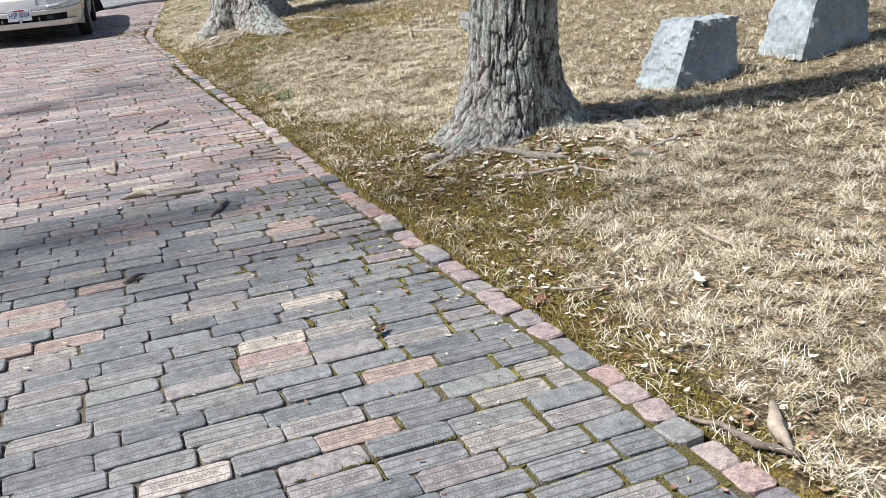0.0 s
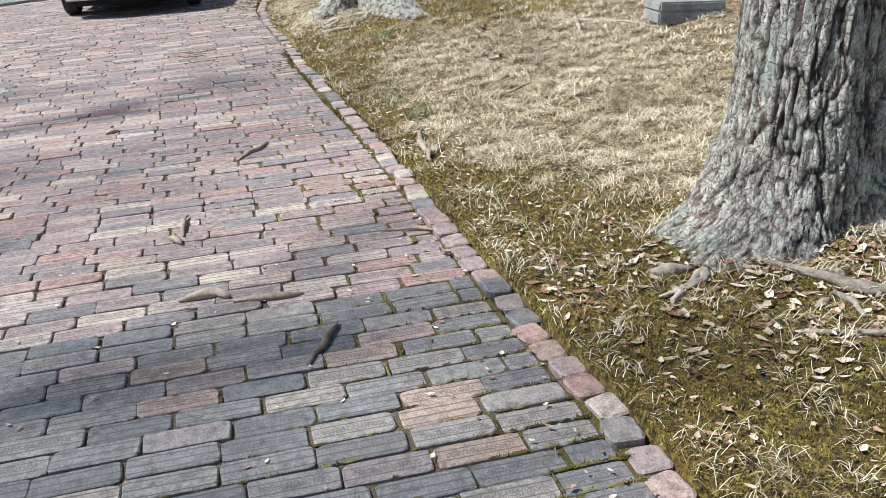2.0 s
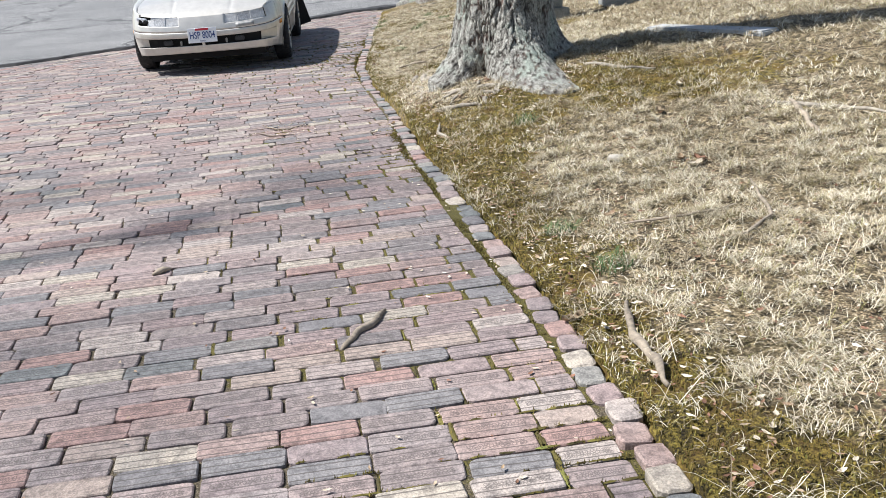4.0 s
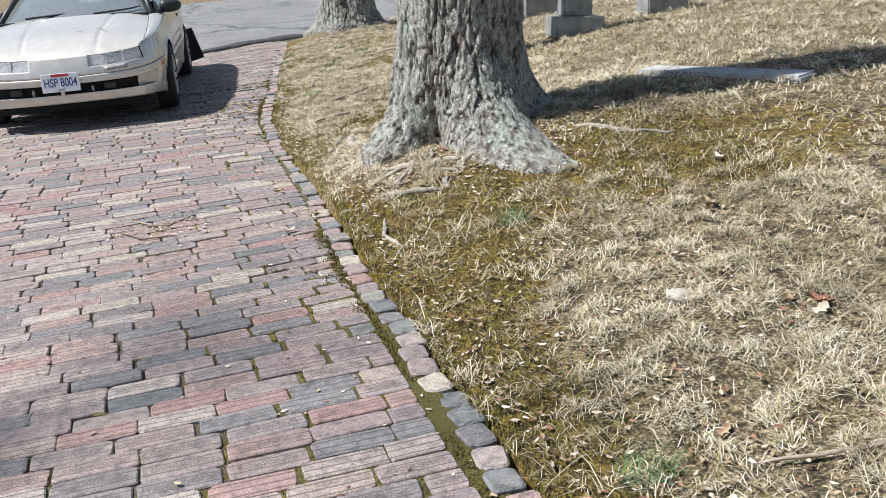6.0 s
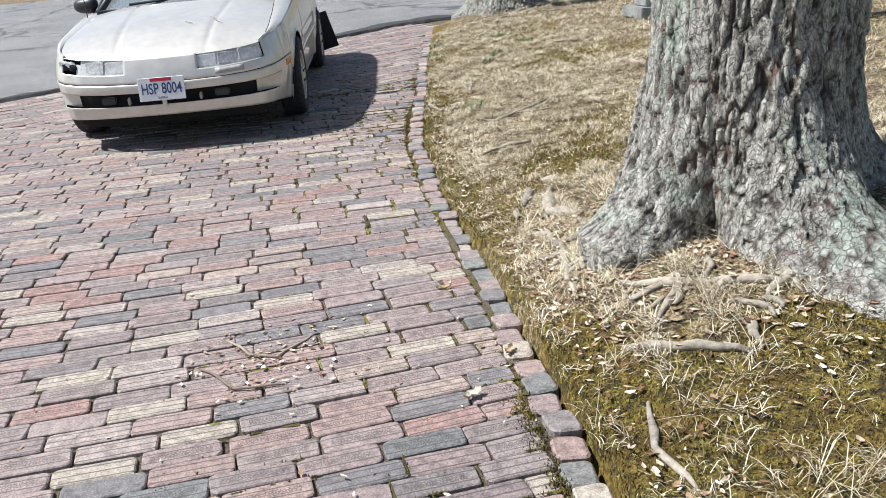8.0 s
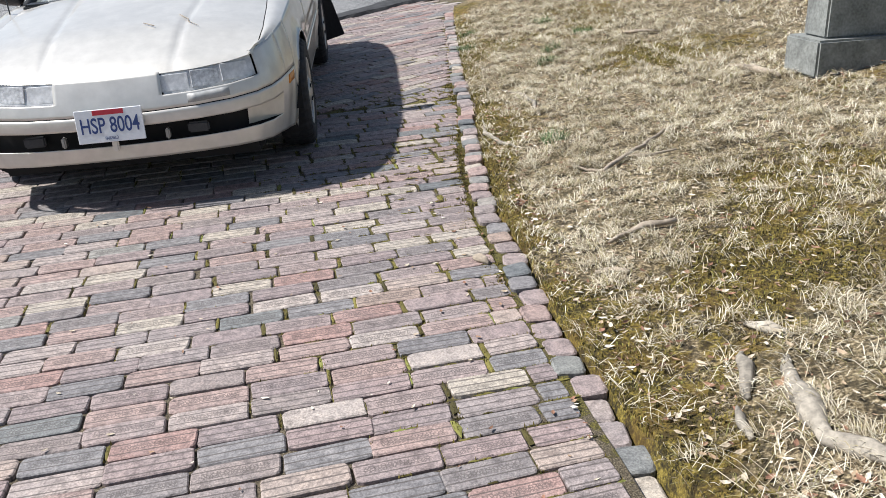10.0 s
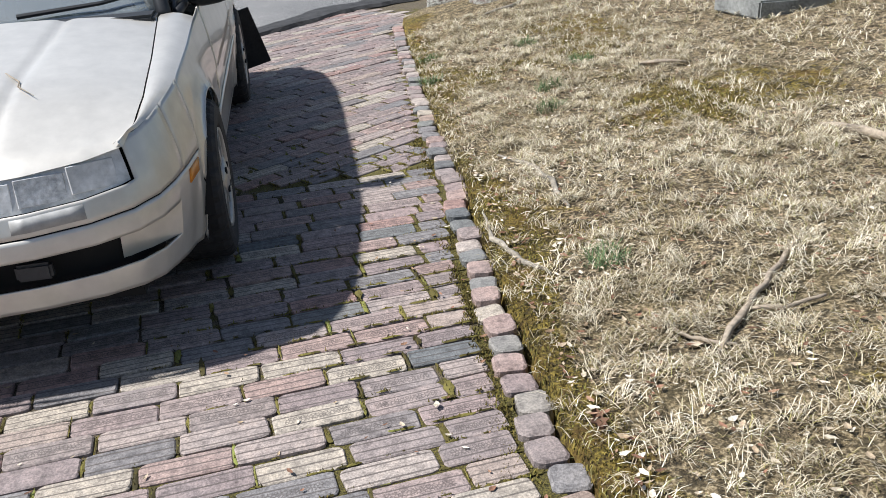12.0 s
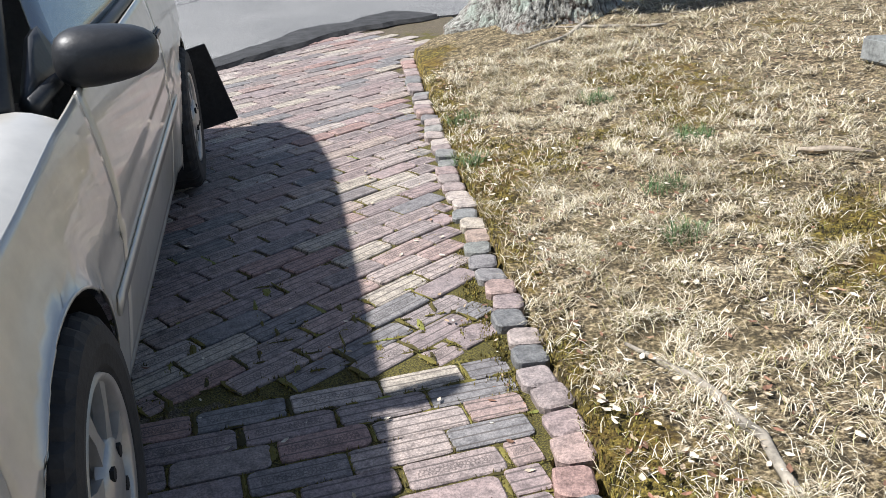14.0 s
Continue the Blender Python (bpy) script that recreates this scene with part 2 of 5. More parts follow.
def varied(name, stops, rough=0.9):
    """Blades, leaves and chips: a tone for each piece."""
    m, n, l, b = material(name)
    g = place_of(n)
    oi = n.new("ShaderNodeObjectInfo")
    r = ramp(n, stops)
    l.new(math_node(n, l, "FRACT", math_node(n, l, "ADD", g.outputs["Random Per Island"], oi.outputs["Random"])), r.inputs[0])
    f = noise_node(n, l, 150, 4, 0.6, g.outputs["Position"])
    t = ramp(n, [(0.3, (0.7, 0.7, 0.7)), (0.7, (1.15, 1.15, 1.15))])
    l.new(f.outputs[0], t.inputs[0])
    w = noise_node(n, l, 1.7, 4, 0.65, g.outputs["Position"])
    tw = ramp(n, [(0.32, (0.55, 0.52, 0.46)), (0.52, (1.0, 1.0, 1.0))])
    l.new(w.outputs[0], tw.inputs[0])
    c = mix(n, l, 1.0, r.outputs[0], t.outputs[0], "MULTIPLY")
    l.new(mix(n, l, 1.0, c, tw.outputs[0], "MULTIPLY"), b.inputs["Base Color"])
    b.inputs["Roughness"].default_value = rough
    return m


STRAW = varied("dry_grass", [(0.0, (0.14, 0.1, 0.06)), (0.2, (0.36, 0.29, 0.19)), (0.45, (0.66, 0.58, 0.42)), (0.8, (0.9, 0.85, 0.7)), (0.9, (0.42, 0.36, 0.16)), (1.0, (0.2, 0.2, 0.06))])
GREEN = varied("green_grass", [(0.0, (0.06, 0.13, 0.045)), (0.5, (0.12, 0.2, 0.08)), (1.0, (0.2, 0.25, 0.12))])
MOSS = varied("moss_tufts", [(0.0, (0.05, 0.042, 0.01)), (0.45, (0.14, 0.108, 0.02)), (0.85, (0.27, 0.21, 0.045)), (1.0, (0.24, 0.25, 0.055))])
JOINT_MOSS = varied("joint_moss", [(0.0, (0.05, 0.042, 0.012)), (0.5, (0.12, 0.1, 0.022)), (0.9, (0.2, 0.175, 0.04)), (1.0, (0.22, 0.25, 0.06))])
LEAF = varied("dead_leaf", [(0.0, (0.14, 0.075, 0.045)), (0.25, (0.33, 0.17, 0.11)), (0.45, (0.45, 0.33, 0.21)), (0.7, (0.66, 0.56, 0.43)), (1.0, (0.84, 0.78, 0.66))])
TWIG = plain("weathered_twig", (0.36, 0.3, 0.23), 0.9, 0, 0.35, 60, 0.5)
DARK_TWIG = plain("dark_twig", (0.2, 0.16, 0.13), 0.9, 0, 0.35, 60, 0.5)
ROOT = plain("weathered_root", (0.37, 0.33, 0.27), 0.9, 0, 0.4, 45, 0.9)


def soil_material():
    """Grit in the joints that turns to olive moss by the mesh's own "moss" value."""
    m, n, l, b = material("joint_soil")
    g = place_of(n)
    at = n.new("ShaderNodeAttribute")
    at.attribute_name = "moss"
    f, k = noise_node(n, l, 220, 5, 0.7, g.outputs["Position"]), noise_node(n, l, 16, 4, 0.65, g.outputs["Position"])
    grit = ramp(n, [(0.38, (0.035, 0.028, 0.018)), (0.52, (0.12, 0.095, 0.06)), (0.66, (0.32, 0.27, 0.19))])
    l.new(f.outputs[0], grit.inputs[0])
    moss = ramp(n, [(0.38, (0.025, 0.022, 0.007)), (0.5, (0.095, 0.08, 0.018)), (0.64, (0.23, 0.2, 0.045))])
    l.new(f.outputs[0], moss.inputs[0])
    er = ramp(n, [(0.44, (0, 0, 0)), (0.54, (1, 1, 1))])
    l.new(math_node(n, l, "ADD", at.outputs["Fac"], math_node(n, l, "MULTIPLY", math_node(n, l, "SUBTRACT", k.outputs[0], 0.5), 1.3)), er.inputs[0])
    l.new(mix(n, l, er.outputs[0], grit.outputs[0], moss.outputs[0]), b.inputs["Base Color"])
    b.inputs["Roughness"].default_value = 0.95
    bump(n, l, b, f.outputs[0], 0.9, 0.008)
    return m


SOIL = soil_material()
GRANITE = plain("grey_granite", (0.25, 0.26, 0.245), 0.7, 0, 0.35, 70, 0.5)
ROUGH_GRANITE = plain("rough_granite", (0.31, 0.345, 0.36), 0.85, 0, 0.22, 35, 1.0)
DARK_GRANITE = plain("weathered_granite", (0.27, 0.28, 0.27), 0.75, 0, 0.35, 60, 0.6)
LIGHT_STONE = plain("pale_stone", (0.42, 0.43, 0.43), 0.85, 0, 0.2, 40, 0.6)
PEBBLE = plain("pale_stone_chip", (0.45, 0.42, 0.36), 0.9, 0, 0.2, 40, 0.6)
PAINT = plain("champagne_paint", (0.69, 0.665, 0.61), 0.36, 0.35, 0.1, 14, 0.03, 0.7)
GLASS_DARK = plain("dark_plastic", (0.03, 0.032, 0.036), 0.45, 0, 0.2, 80, 0.2)
BLACK = plain("black_void", (0.008, 0.008, 0.009), 0.8, 0, 0.2, 30, 0.0)
RUBBER = plain("tyre_rubber", (0.028, 0.028, 0.03), 0.8, 0, 0.3, 60, 0.4)
ALLOY = plain("dusty_alloy", (0.5, 0.49, 0.47), 0.4, 0.6, 0.15, 40, 0.1)
AMBER = plain("amber_lens", (0.75, 0.28, 0.03), 0.25, 0, 0.15, 90, 0.1)
PLATE_WHITE = plain("plate_white", (0.78, 0.8, 0.83), 0.4, 0, 0.05, 60, 0.05)
PLATE_BLUE = plain("plate_blue", (0.03, 0.06, 0.2), 0.4, 0, 0.1, 60, 0.0)
PLATE_RED = plain("plate_red", (0.5, 0.03, 0.05), 0.4, 0, 0.1, 60, 0.0)
LENS = plain("lamp_reflector", (0.82, 0.84, 0.83), 0.3, 0.1, 0.3, 28, 0.6)
LENS_PALE = plain("lamp_lens", (0.9, 0.91, 0.91), 0.2, 0.2, 0.4, 60, 0.6)
STEEL = plain("dull_steel", (0.4, 0.39, 0.37), 0.5, 0.7, 0.2, 50, 0.1)
GREY_TRIM = plain("scuffed_grey_trim", (0.42, 0.42, 0.41), 0.5, 0, 0.2, 40, 0.1)
RUST = plain("rusty_tear", (0.25, 0.2, 0.17), 0.8, 0, 0.4, 40, 0.3)
SEAT = plain("seat_cloth", (0.1, 0.1, 0.11), 0.9, 0, 0.2, 60, 0.2)


def glass_material():
    m, n, l, b = material("car_glass")
    b.inputs["Base Color"].default_value = (0.78, 0.86, 0.86, 1)
    b.inputs["Roughness"].default_value, b.inputs["Transmission Weight"].default_value, b.inputs["IOR"].default_value = 0.03, 0.8, 2.5
    return m


GLASS = glass_material()


# ---------------------------------------------------------------- building helpers
def mesh_of(name, verts, faces, mat, smooth=False):
    me = bpy.data.meshes.new(name)
    me.from_pydata([tuple(v) for v in verts], [], [tuple(f) for f in faces])
    me.materials.append(mat)
    if smooth:
        me.polygons.foreach_set("use_smooth", [True] * len(me.polygons))
    me.update()
    return me


def thing(name, label, category, m=None, group="", kind=""):
    e = new(name)
    e.empty_display_size = 0.1
    if m is not None:
        e.matrix_basis = m
    return tagged(e, label, category, group, kind)


def put(name, me, parent=None, label="", m=None):
    ob = new(name, me)
    if parent is not None:
        ob.parent = parent
    if m is not None:
        ob.matrix_basis = m
    if label:
        ob["label"] = label
    return ob


def part(name, bm, mat, parent=None, label="", smooth=False):
    me = bpy.data.meshes.new(name)
    bm.to_mesh(me)
    bm.free()
    me.materials.append(mat)
    if smooth:
        me.polygons.foreach_set("use_smooth", [True] * len(me.polygons))
    return put(name, me, parent, label)


def box_bm(sx, sy, sz, at=(0, 0, 0), bev=0.01, seg=2, taper=1.0):
    """A block on its base, with bevelled edges; taper narrows the top."""
    bm = bmesh.new()
    bmesh.ops.create_cube(bm, size=1)
    for v in bm.verts:
        k = taper if v.co.z > 0 else 1
        v.co = Vector((v.co.x * sx * k + at[0], v.co.y * sy * k + at[1], (v.co.z + 0.5) * sz + at[2]))
    if bev:
        bmesh.ops.bevel(bm, geom=bm.edges[:], offset=bev, segments=seg, affect="EDGES")
    return bm


def tube(points, radii, sides=8, rough=0.0, cap=True):
    """A bent tapering tube through the points, as vertices and faces."""
    pts = [Vector(p) for p in points]
    verts, faces = [], []
    for i, p in enumerate(pts):
        d = (pts[min(i + 1, len(pts) - 1)] - pts[max(i - 1, 0)]).normalized()
        a = d.cross(Vector((0.13, 0.2, 1))).normalized() if abs(d.z) < 0.95 else d.cross(Vector((1, 0, 0))).normalized()
        b = d.cross(a)
        for k in range(sides):
            q = 2 * math.pi * k / sides
            r = radii[i] * (1 + rough * noise.noise(p * 9 + Vector((k * 1.7, 0, 0))))
            verts.append(p + a * math.cos(q) * r + b * math.sin(q) * r)
    for i in range(len(pts) - 1):
        for k in range(sides):
            j = (k + 1) % sides
            faces.append((i * sides + k, i * sides + j, (i + 1) * sides + j, (i + 1) * sides + k))
    if cap:
        faces.append(tuple(range(sides - 1, -1, -1)))
        faces.append(tuple(range((len(pts) - 1) * sides, len(pts) * sides)))
    return verts, faces


def merge(pieces):
    verts, faces = [], []
    for v, f in pieces:
        o = len(verts)
        verts += v
        faces += [tuple(i + o for i in q) for q in f]
    return verts, faces


# ---------------------------------------------------------------- the ground
CURB_Y = [-6, 0, 3, 5, 8, 10, 11.5, 13, 14, 15, 16, 17, 18, 19.5, 20.2]
CURB_X = [0.72, 0.68, 0.65, 0.61, 0.65, 0.63, 0.66, 0.66, 0.71, 0.85, 1.02, 1.16, 1.33, 1.58, 1.7]


def curb_x(y):
    return float(np.interp(y, CURB_Y, CURB_X)) if y <= 20.2 else 1.7 + (y - 20.2) * 0.8


def curb_top(y):
    """How far the curb stands above the road."""
    return float(np.interp(y, [0, 5, 6, 9, 12, 14, 20], [0.006, 0.01, 0.022, 0.01, 0.006, 0.03, 0.04]))


def lawn_z(x, y):
    """Height of the lawn beside the road."""
    d = max(0.0, x - curb_x(y) - 0.1)
    far = float(np.interp(y, [-5, 4, 8, 13, 20, 30], [0.02, 0.03, 0.06, 0.085, 0.05, 0.0]))
    z = curb_top(y) - 0.008 + 0.11 * (1 - math.exp(-d / 0.5)) * float(np.interp(y, [0, 5, 8, 11, 14, 20], [0.2, 0.5, 0.8, 1.5, 0.6, 0.8])) + far * (0.45 * min(d, 3.2) ** 1.8 + 0.8 * max(0.0, min(d, 7) - 3.2))
    for cx, cy, h, r in ((1.65, 4.95, 0.1, 0.7), (1.55, 11.2, 0.14, 0.8), (2.9, 11.4, 0.12, 0.8), (2.65, 20.1, 0.1, 0.7)):
        z += h * math.exp(-((x - cx) ** 2 + (y - cy) ** 2) / (2 * r * r))
    return z + 0.02 * noise.noise(Vector((x * 2.1, y * 2.1, 3))) + 0.012 * noise.noise(Vector((x * 7, y * 7, 9)))


def moss_at(x, y):
    """How mossy the lawn is, 0 to 1."""
    d = x - curb_x(y)
    m = (0.14 if y < 11 else 0.11) + 0.55 * noise.noise(Vector((x * 1.1, y * 1.1, 0.4))) + 0.2 * noise.noise(Vector((x * 3.3, y * 3.3, 5)))
    m += (0.62 if y < 11 else 0.5 + (0.25 if 13.5 < y < 18.5 else 0)) * math.exp(-max(0, d - 0.14) / (0.3 if y < 11 else 0.15))
    for cx, cy, a, r in ((1.0, 4.6, 0.6, 0.55), (0.95, 6.0, 0.55, 0.5), (1.5, 3.9, 0.35, 0.5), (1.0, 9.9, 0.5, 0.5), (0.9, 8.4, 0.25, 0.35), (2.3, 10.35, 0.6, 0.55),
                         (1.45, 12.9, 0.4, 0.3), (1.75, 14.9, 0.4, 0.3), (2.6, 18.6, 0.45, 0.5), (2.5, 16.4, 0.3, 0.7), (2.3, 13.6, 0.3, 0.6), (1.7, 7.9, -0.25, 0.5), (1.8, 9.2, -0.12, 0.5), (0.95, 7.8, 0.25, 0.3), (1.35, 6.9, -0.5, 0.4), (1.7, 2.7, -0.45, 0.8), (1.5, 16.2, -0.3, 0.6)):
        m += a * math.exp(-((x - cx) ** 2 + (y - cy) ** 2) / (2 * r * r))
    return max(0.0, min(1.0, m))


def sheet(name, xs, ys, height, mat):
    """A grid over the given lines, with its moss value."""
    verts = [(x, y, height(x, y)) for y in ys for x in xs]
    w = len(xs)
    faces = [(j * w + i, j * w + i + 1, (j + 1) * w + i + 1, (j + 1) * w + i) for j in range(len(ys) - 1) for i in range(w - 1)]
    me = mesh_of(name, verts, faces, mat, True)
    at = me.attributes.new("moss", "FLOAT", "POINT")
    at.data.foreach_set("value", [moss_at(x, y) if 0.4 < x < 7 and -2 < y < 24 else 0.15 for x, y, z in verts])
    return me


def ground_z(x, y):
    if y > 38.5 - 0.02 * x and x < 14:
        return 0.12
    if x < curb_x(y) + 0.06:
        return 0.03 if x < -4.2 and y < 14.5 else -0.1
    return lawn_z(x, y)


gx = [-400, -150, -60, -25, -12, -8, -5, -4.4, -4.2, -3, -1.5, 0, 0.4] + [0.6 + 0.045 * i for i in range(78)] + [4.2 + 0.16 * i for i in range(20)] + [7.6, 8.5, 10, 12, 14, 16, 22, 35, 60, 150, 400]
gy = [-300, -120, -40, -15, -6, -2, 0] + [0.5 + 0.05 * i for i in range(430)] + [22.2, 22.6, 23.2, 24, 25, 26, 28, 30, 33, 36, 38, 38.6, 39.4, 42, 50, 70, 120, 400]
tagged(put("ground", sheet("ground", gx, gy, ground_z, GROUND)), "dry straw-coloured lawn with patches of olive moss", "lawn", kind="structure")

# worn asphalt lane across the end of the brick road
EDGE = [(-60, -14), (-12, 12.2), (-6.5, 15.5), (-4.3, 16.95), (-3.2, 17.55), (-2, 18.45), (-0.8, 19.5), (0.4, 20.45), (1.1, 21.1), (1.7, 21.6), (2.6, 21.85)]
near = []
for (x0, y0), (x1, y1) in zip(EDGE, EDGE[1:]):
    k = max(1, int(math.hypot(x1 - x0, y1 - y0) / 0.12)) if x0 > -7 else 1
    near += [(x0 + (x1 - x0) * i / k, y0 + (y1 - y0) * i / k) for i in range(k)]
near = [(x + 0.07 * noise.noise(Vector((x * 3, y * 3, 1))), y + 0.09 * noise.noise(Vector((x * 4, y * 4, 7)))) for x, y in near]
near += [(curb_x(y) + 0.1, y) for y in (21.9, 22.5, 24, 27, 31, 36, 45, 70)]
av, af = [], []
for x, y in near:
    h = 0.022 + 0.008 * noise.noise(Vector((x * 5, y * 5, 2)))
    av += [(x, y, -0.06), (x, y, 0.012), (x - 0.03, y + 0.04, h), (x * 0.9 - 1.5, y + 3.0, 0.03), (x - 40, y + 60, 0.03)]
for i in range(len(near) - 1):
    for k in range(4):
        af.append((i * 5 + k, (i + 1) * 5 + k, (i + 1) * 5 + k + 1, i * 5 + k + 1))
tagged(put("road", mesh_of("road", av, af, ASPHALT)), "worn light grey asphalt lane with tarred cracks", "road", kind="structure")

# crumbled tar along the asphalt's edge
TAR = plain("black_tar", (0.045, 0.045, 0.047), 0.9, 0, 0.45, 90, 1.0)
tv, tf = [], []
line = [p for p in near if -7 < p[0] < 2.5]
for i, (x, y) in enumerate(line):
    w = 0.06 + 0.08 * noise.noise(Vector((x * 2, y * 2, 3))) + 0.1 * max(0, x)
    tv += [(x + 0.01, y - 0.03 - 0.03 * noise.noise(Vector((x * 9, y * 9, 3))), 0.0), (x, y, 0.03), (x - 0.4 * w, y + 0.6 * w, 0.036), (x - w, y + 1.5 * w + 0.05 * noise.noise(Vector((x * 8, y * 8, 1))), 0.026)]
for i in range(len(line) - 1):
    tf += [(i * 4 + k, (i + 1) * 4 + k, (i + 1) * 4 + k + 1, i * 4 + k + 1) for k in range(3)]
tagged(put("trim", mesh_of("trim", tv, tf, TAR)), "black crumbled tar along the edge of the asphalt", "road edge", kind="structure")

# far lawn on the other side of the asphalt, a shallow bank
fx = [-120, -60, -30, -15, -8] + [-6 + 0.5 * i for i in range(44)] + [16.5, 18]
fy = [37.8, 38.0, 38.3, 38.8, 39.5, 41, 44, 50, 60, 80]
tagged(put("lawn", sheet("lawn", fx, fy, lambda x, y: 0.05 + 0.03 * min(20, max(0, y - 38)) - (0.1 if y < 37.9 else 0), GROUND)), "far bank of pale dry grass beyond the lane", "lawn", kind="structure")

# left verge: a low corner of leaf mould and grass
vx = [-9 + 0.25 * i for i in range(24)]
vy = [-4 + 0.3 * i for i in range(64)]


def verge_z(x, y):
    inner = -3.25 - 0.9 * max(0, 13.2 - y) ** 0.6 * 0.35 - 1.6 * max(0, y - 14.2)
    return (0.05 if x < inner else -0.12) + 0.03 * noise.noise(Vector((x * 4, y * 4, 0)))


tagged(put("verge", sheet("verge", vx, vy, verge_z, GROUND)), "low verge of dead leaves and dry grass", "verge", kind="structure")

# bedding soil between the bricks
bed = [(-4.4 + 0.06 * i) for i in range(116)]


def road_z(x, y):
    return 0.010 * noise.noise(Vector((x * 0.9, y * 0.9, 3))) + 0.005 * noise.noise(Vector((x * 3, y * 3, 6)))


def joint_moss(x, y):
    """How mossy the joints are: most beside the curb and at the bend."""
    dd = max(0.0, curb_x(y) - x)
    g = float(np.interp(y, [0, 2, 5, 6.5, 7.5, 9.8, 10.6, 12.3, 13.2, 17.5, 19], [0.5, 0.62, 0.62, 0.5, 0.85, 0.8, 0.4, 0.4, 0.85, 0.95, 0.5]))
    return max(0.0, g + 0.55 * noise.noise(Vector((x * 1.4, y * 1.4, 12))) - dd * 0.42)


def bed_z(x, y):
    return (road_z(x, y) - 0.0115 + 0.004 * min(1.0, joint_moss(x, y)) + 0.002 * noise.noise(Vector((x * 6, y * 6, 4)))) if x < curb_x(y) + 0.02 else -0.14


# ---------------------------------------------------------------- trees
def trunk(cx, cy, r0, lobes, height, seed, lean=(0.06, 0.0), fine=True):
    """A trunk of scaly bark plates on a flared foot. lobes: (angle, reach, sharpness, height) of its roots."""
    cols = 340 if fine else 90
    zs = [-0.15 + 0.0115 * j for j in range(180 if fine else 20)]
    zs += [zs[-1] + (height - 0.15 - zs[-1]) * (j + 1) / 24 for j in range(24)]
    verts, furrow = [], []
    for z in zs:
        for i in range(cols):
            a = 2 * math.pi * i / cols
            r = r0 * (1 - 0.05 * max(0, z)) + 0.16 * r0 * math.exp(-max(0, z) / 0.28)
            for la, reach, sharp, lh in lobes:
                da = math.atan2(math.sin(a - la), math.cos(a - la))
                r += reach * math.exp(-(da * sharp) ** 2) * math.exp(-max(0, z + 0.02) / lh)
            tw = a + 0.12 * z + seed
            p = Vector((math.cos(tw) * r * 21 + seed, math.sin(tw) * r * 21, z * (8.5 - 3.2 * min(1.0, max(0.0, z)))))
            p += 0.55 * noise.noise_vector(p * 0.9) + 0.2 * noise.noise_vector(p * 2.6)
            d, cells = noise.voronoi(p)
            plate = min(1.0, max(0.0, (d[1] - d[0] - 0.01) / 0.13))
            plate = plate * plate * (3 - 2 * plate)
            n1 = noise.noise(Vector((math.cos(tw) * 6.5 + seed, math.sin(tw) * 6.5, z * 1.9)))
            n2 = noise.noise(Vector((math.cos(tw) * r * 60 + seed, math.sin(tw) * r * 60, z * 26)))
            tilt = noise.noise(cells[0] * 3.1)
            n3 = noise.noise(Vector((math.cos(a) * 2 + seed, math.sin(a) * 2, z * 1.6)))
            ridge = max(0.0, 1 - abs(n1) * 4.5)
            r *= 1 + 0.05 * n3
            r += 0.011 * plate - 0.01 * ridge + 0.006 * n2 + 0.022 * tilt
            verts.append((math.cos(a) * r + lean[0] * z, math.sin(a) * r + lean[1] * z, z))
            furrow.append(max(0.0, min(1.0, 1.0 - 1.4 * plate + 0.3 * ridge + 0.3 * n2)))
    faces = [(j * cols + i, j * cols + (i + 1) % cols, (j + 1) * cols + (i + 1) % cols, (j + 1) * cols + i) for j in range(len(zs) - 1) for i in range(cols)]
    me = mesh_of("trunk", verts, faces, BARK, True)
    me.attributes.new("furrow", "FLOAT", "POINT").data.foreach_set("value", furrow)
    return me


def limbs(top, r0, seed, spread=1.0):
    """Bare forking limbs above the trunk."""
    rng = random.Random(seed)
    out = []

    def grow(p, d, r, length, level):
        pts, rad = [p], [r]
        n = 5
        for i in range(n):
            d = (d + Vector((rng.uniform(-0.22, 0.22), rng.uniform(-0.22, 0.22), rng.uniform(-0.05, 0.12)))).normalized()
            p = p + d * length / n
            pts.append(p)
            rad.append(r * (1 - 0.5 * (i + 1) / n))
        out.append(tube(pts, rad, 7 if level < 2 else 4, 0.1, False))
        if level < 4:
            for k in range(3 if level < 2 else 2 + rng.randint(0, 1)):
                q = rng.randint(2, n)
                nd = (d + Vector((rng.uniform(-1, 1), rng.uniform(-1, 1), rng.uniform(-0.2, 0.6))) * 0.9 * spread).normalized()
                grow(pts[q], nd, rad[q] * 0.72, length * 0.7, level + 1)

    for k in range(3):
        a = k * 2.1 + rng.uniform(-0.4, 0.4)
        grow(Vector(top), Vector((math.cos(a) * 0.55, math.sin(a) * 0.55, 0.85)).normalized(), r0 * 0.62, 2.8, 0)
    v, f = merge(out)
    me = mesh_of("crown", v, f, BARK, True)
    me.attributes.new("furrow", "FLOAT", "POINT")
    return me


def tree(label, cx, cy, r0, lobes, seed, height=5.2, lean=(0.06, 0.0), base=None):
    z = lawn_z(cx, cy) - 0.04 if base is None else base
    t = thing("tree", label, "tree", pose(cx, cy, z), group="bare trees")
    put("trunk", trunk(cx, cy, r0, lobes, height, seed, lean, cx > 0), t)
    put("crown", limbs((lean[0] * (height - 0.4), lean[1] * height, height - 0.4), r0, int(seed * 10)), t, "bare leafless limbs and twigs")
    return t


